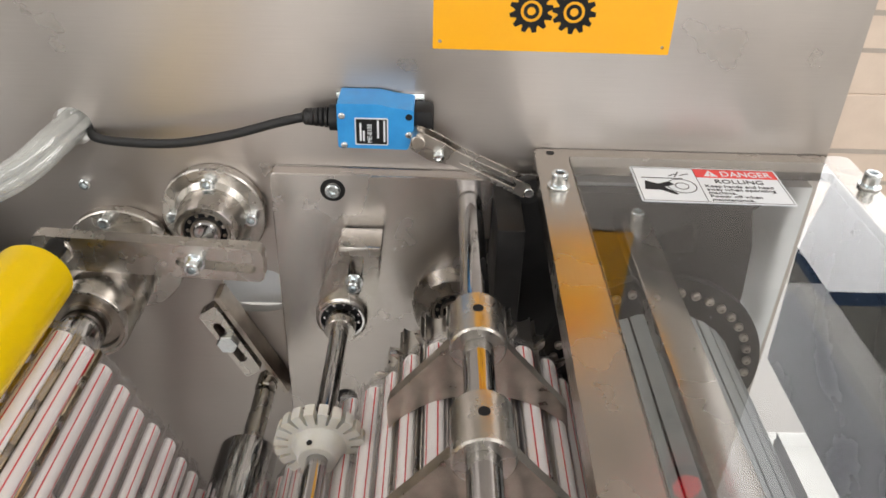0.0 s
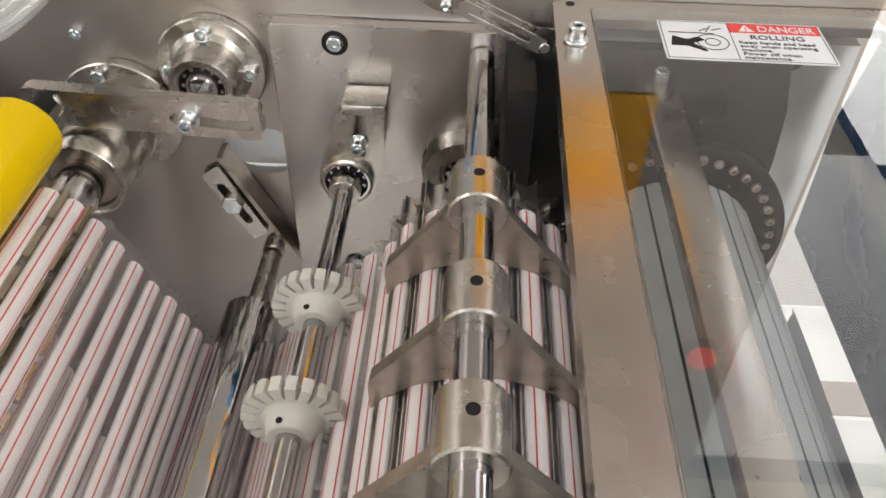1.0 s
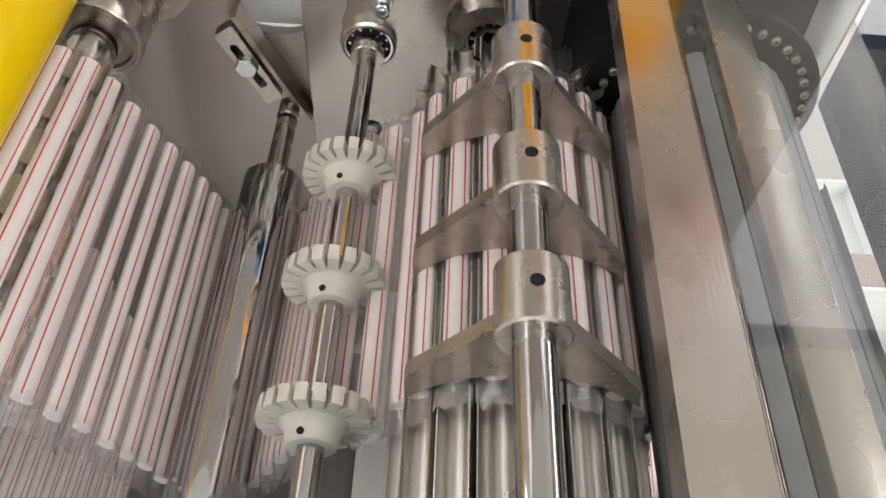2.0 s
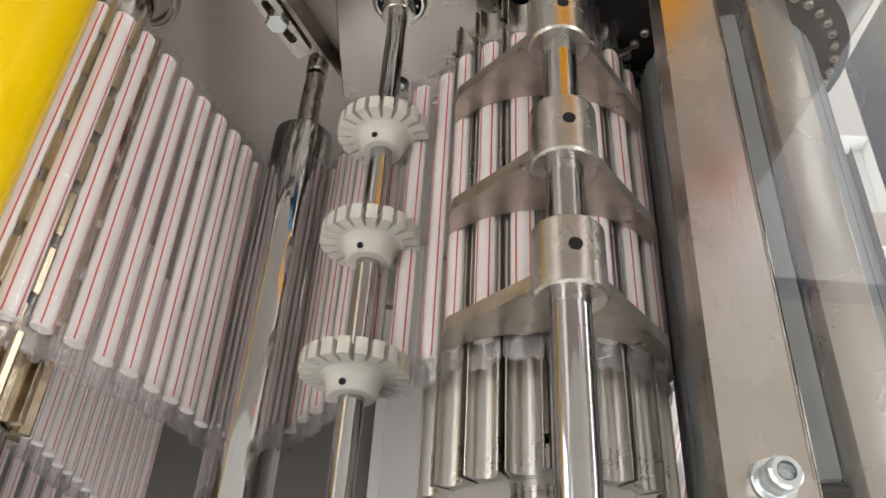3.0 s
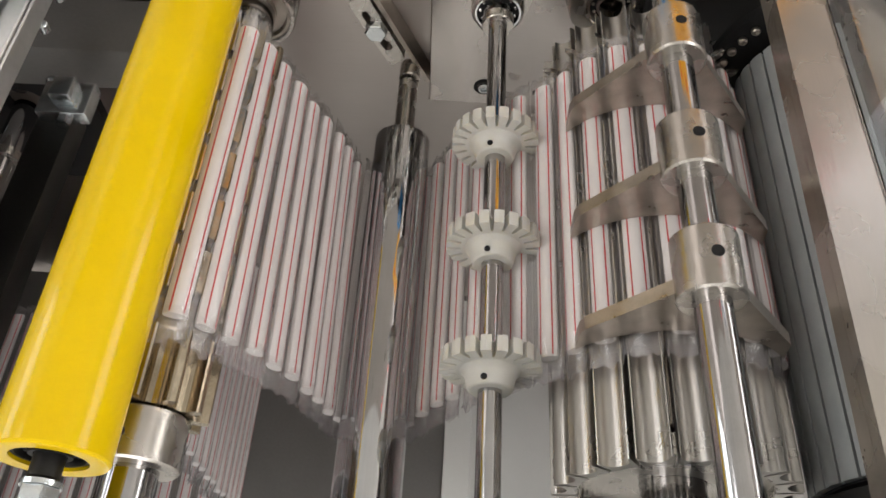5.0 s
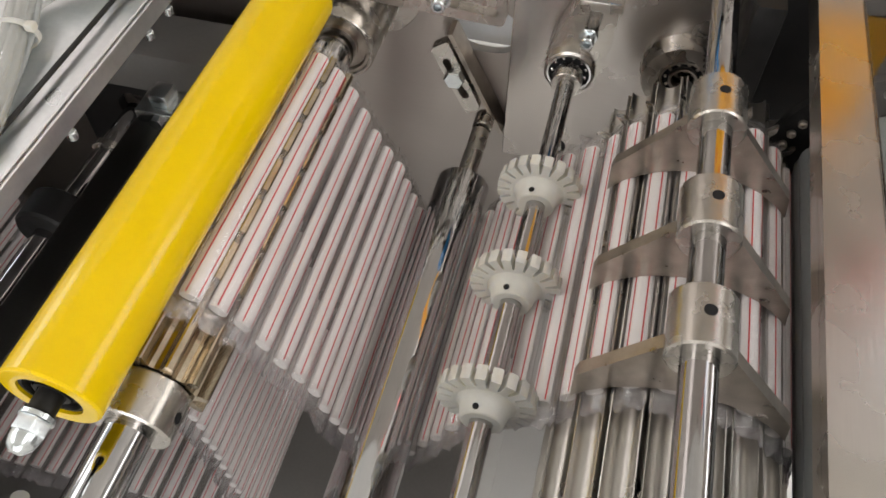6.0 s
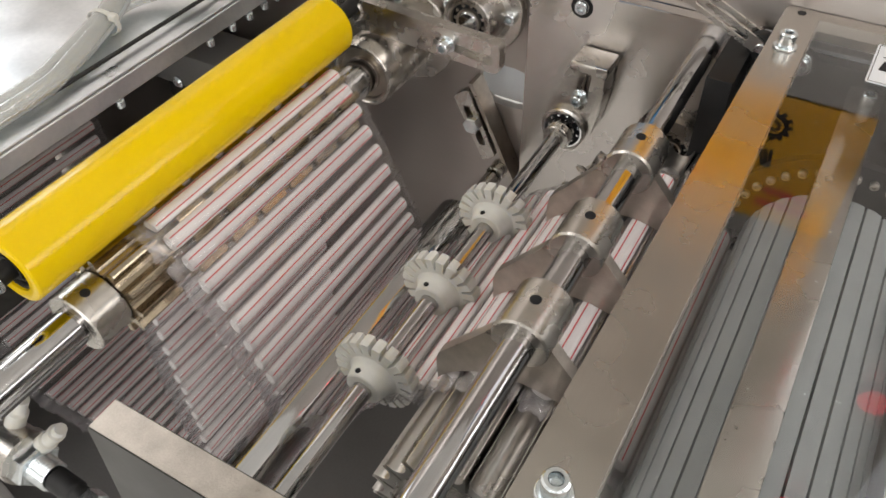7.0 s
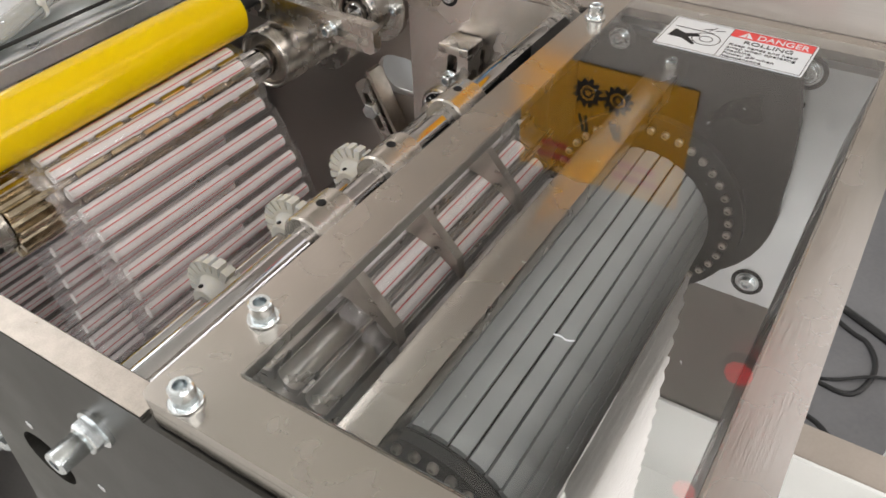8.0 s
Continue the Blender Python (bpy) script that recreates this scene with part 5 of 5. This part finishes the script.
build_falling_web()


def build_floor_cable():
    e = thing("floor_cable", (0.5, 1.2, 0), "black cable that lies in loops on the floor", "cable")
    b = bmesh.new()
    tube(b, [(-0.40, 0.30, 0.006), (-0.169, 0.133, 0.006), (-0.11, 0.10, 0.006), (-0.085, 0.03, 0.006), (-0.11, -0.05, 0.006), (-0.169, -0.055, 0.006), (-0.28, -0.02, 0.006)], 0.0055, 10)
    tube(b, [(-0.28, -0.14, 0.006), (-0.172, -0.150, 0.006), (-0.13, -0.175, 0.006)], 0.0055, 10)
    tube(b, [(-0.30, -0.06, 0.006), (-0.166, -0.040, 0.006), (-0.08, 0.01, 0.012), (0.05, 0.06, 0.006), (0.10, 0.15, 0.006)], 0.0035, 8)
    tube(b, [(-0.36, 0.27, 0.008), (-0.155, 0.170, 0.008), (-0.02, 0.09, 0.008), (0.08, 0.0, 0.008), (0.10, -0.12, 0.008)], 0.009, 10)
    part("cable", b, "rubber", e)
    return e


build_floor_cable()


def build_floor_mat():
    e = thing("rubber_mat", (0.75, 1.15, 0), "dark grey rubber mat on the workshop floor", "mat")
    b = bmesh.new()
    box(b, (-0.55, -0.12, 0.0005), (-0.17, 1.25, 0.004), 0.001, 1)
    part("sheet", b, "mat", e)
    return e


build_floor_mat()


def build_lint():
    e = thing("lint_thread", (0.185, 0.131, TOP + 0.0015), "short white lint thread on the acrylic cover", "lint")
    b = bmesh.new()
    tube(b, [(-0.005, 0.0, 0.0006), (-0.002, 0.0006, 0.0006), (0.001, -0.0002, 0.0006), (0.004, 0.0012, 0.0006)], 0.0004, 6)
    part("thread", b, "white", e)
    return e


build_lint()


def build_dust():
    """Fine scuffs and specks of dust on the acrylic."""
    e = thing("dust_specks", (0.17, 0.25, TOP + 0.0016), "pale specks of dust on the acrylic cover", "dust", "", "stuff")
    r = random.Random(5)
    b = bmesh.new()
    for k in range(90):
        x, y = r.uniform(-0.07, 0.083), r.uniform(-0.19, 0.19)
        if -0.055 < x < 0.05 and y > 0.125:
            continue
        a, s = r.uniform(0, 3.14), r.uniform(0.0001, 0.00028)
        l = s * r.choice((1, 1, 1, 1, 1, 4))
        s = min(s, 0.00014) if l > s else s
        ca, sa = math.cos(a), math.sin(a)
        plate(b, [(x + u * l * ca - v * s * sa, y + u * l * sa + v * s * ca) for u, v in ((-1, -0.6), (0.7, -1), (1, 0.5), (-0.5, 1))], [], on_z, 0, 0.0001)
    part("specks", b, "white", e, "", False)
    return e


build_dust()


def build_white_box():
    e = thing("white_floor_tray", (0.55, 0.67, 0), "white plastic tray on the floor beside the machine", "tray")
    for nm, lo, hi in (("bottom", (-0.108, -0.217, 0.02), (0.108, 0.217, 0.27)), ("side", (-0.112, -0.22, 0.0), (-0.108, 0.22, 0.30)), ("side", (0.108, -0.22, 0.0), (0.112, 0.22, 0.30)), ("end", (-0.1075, 0.2165, 0.0), (0.1075, 0.22, 0.30)), ("end", (-0.1075, -0.22, 0.0), (0.1075, -0.2165, 0.30))):
        b = bmesh.new()
        box(b, lo, hi, 0.0015)
        part(nm, b, "bin", e)
    return e


build_white_box()


def build_carton(x, y, z, w, d, h):
    e = thing("cardboard_carton", (x, y, z), "brown cardboard carton with faint printing, stacked behind", "carton", "stacked cartons")
    b = bmesh.new()
    box(b, (-w / 2, -d / 2, 0), (w / 2, d / 2, h), 0.004, 1)
    part("box", b, "card", e)
    b = bmesh.new()
    box(b, (-w / 2 + 0.06, -d / 2 - 0.002, h * 0.55), (w / 2 - 0.35, -d / 2 - 0.0005, h * 0.585), 0)
    part("printed_bar", b, "beige", e, "", False)
    b = bmesh.new()
    box(b, (-w / 2 + 0.06, -d / 2 - 0.002, h * 0.3), (w / 2 - 0.2, -d / 2 - 0.0005, h * 0.33), 0)
    part("printed_bar", b, "beige", e, "", False)
    return e


for i in range(4):
    build_carton(1.45, 2.4, 0.41 * i, 0.9, 0.6, 0.41)

# ---- what runs ----


def motions():
    """The machine runs: the drum turns, and the feed roller, the nip roller, the tension roller and the web keep step with it."""
    times = [k / 10 for k in range(81)]
    walk(grooved_drum, [(t, pose(DX, 0.25, DZ, 0, -2 + 105 * (t - 4), 0)) for t in times])
    walk(feed_roller, [(t, pose(WX, 0.2, WZ, 0, feed_turn(t), 0)) for t in times])
    walk(nip_roller.children[0], [(t, pose(0, 0, 0, 0, -230 * t, 0)) for t in times])
    walk(tension_roller.children[0], [(t, pose(0, 0, 0, 0, -250 * t, 0)) for t in times])
    for o, u0, dy, roll, lean in STRAWS:
        walk(o, [(t, straw_pose(u0 + RATE * t, dy, roll, lean)) for t in times])


motions()
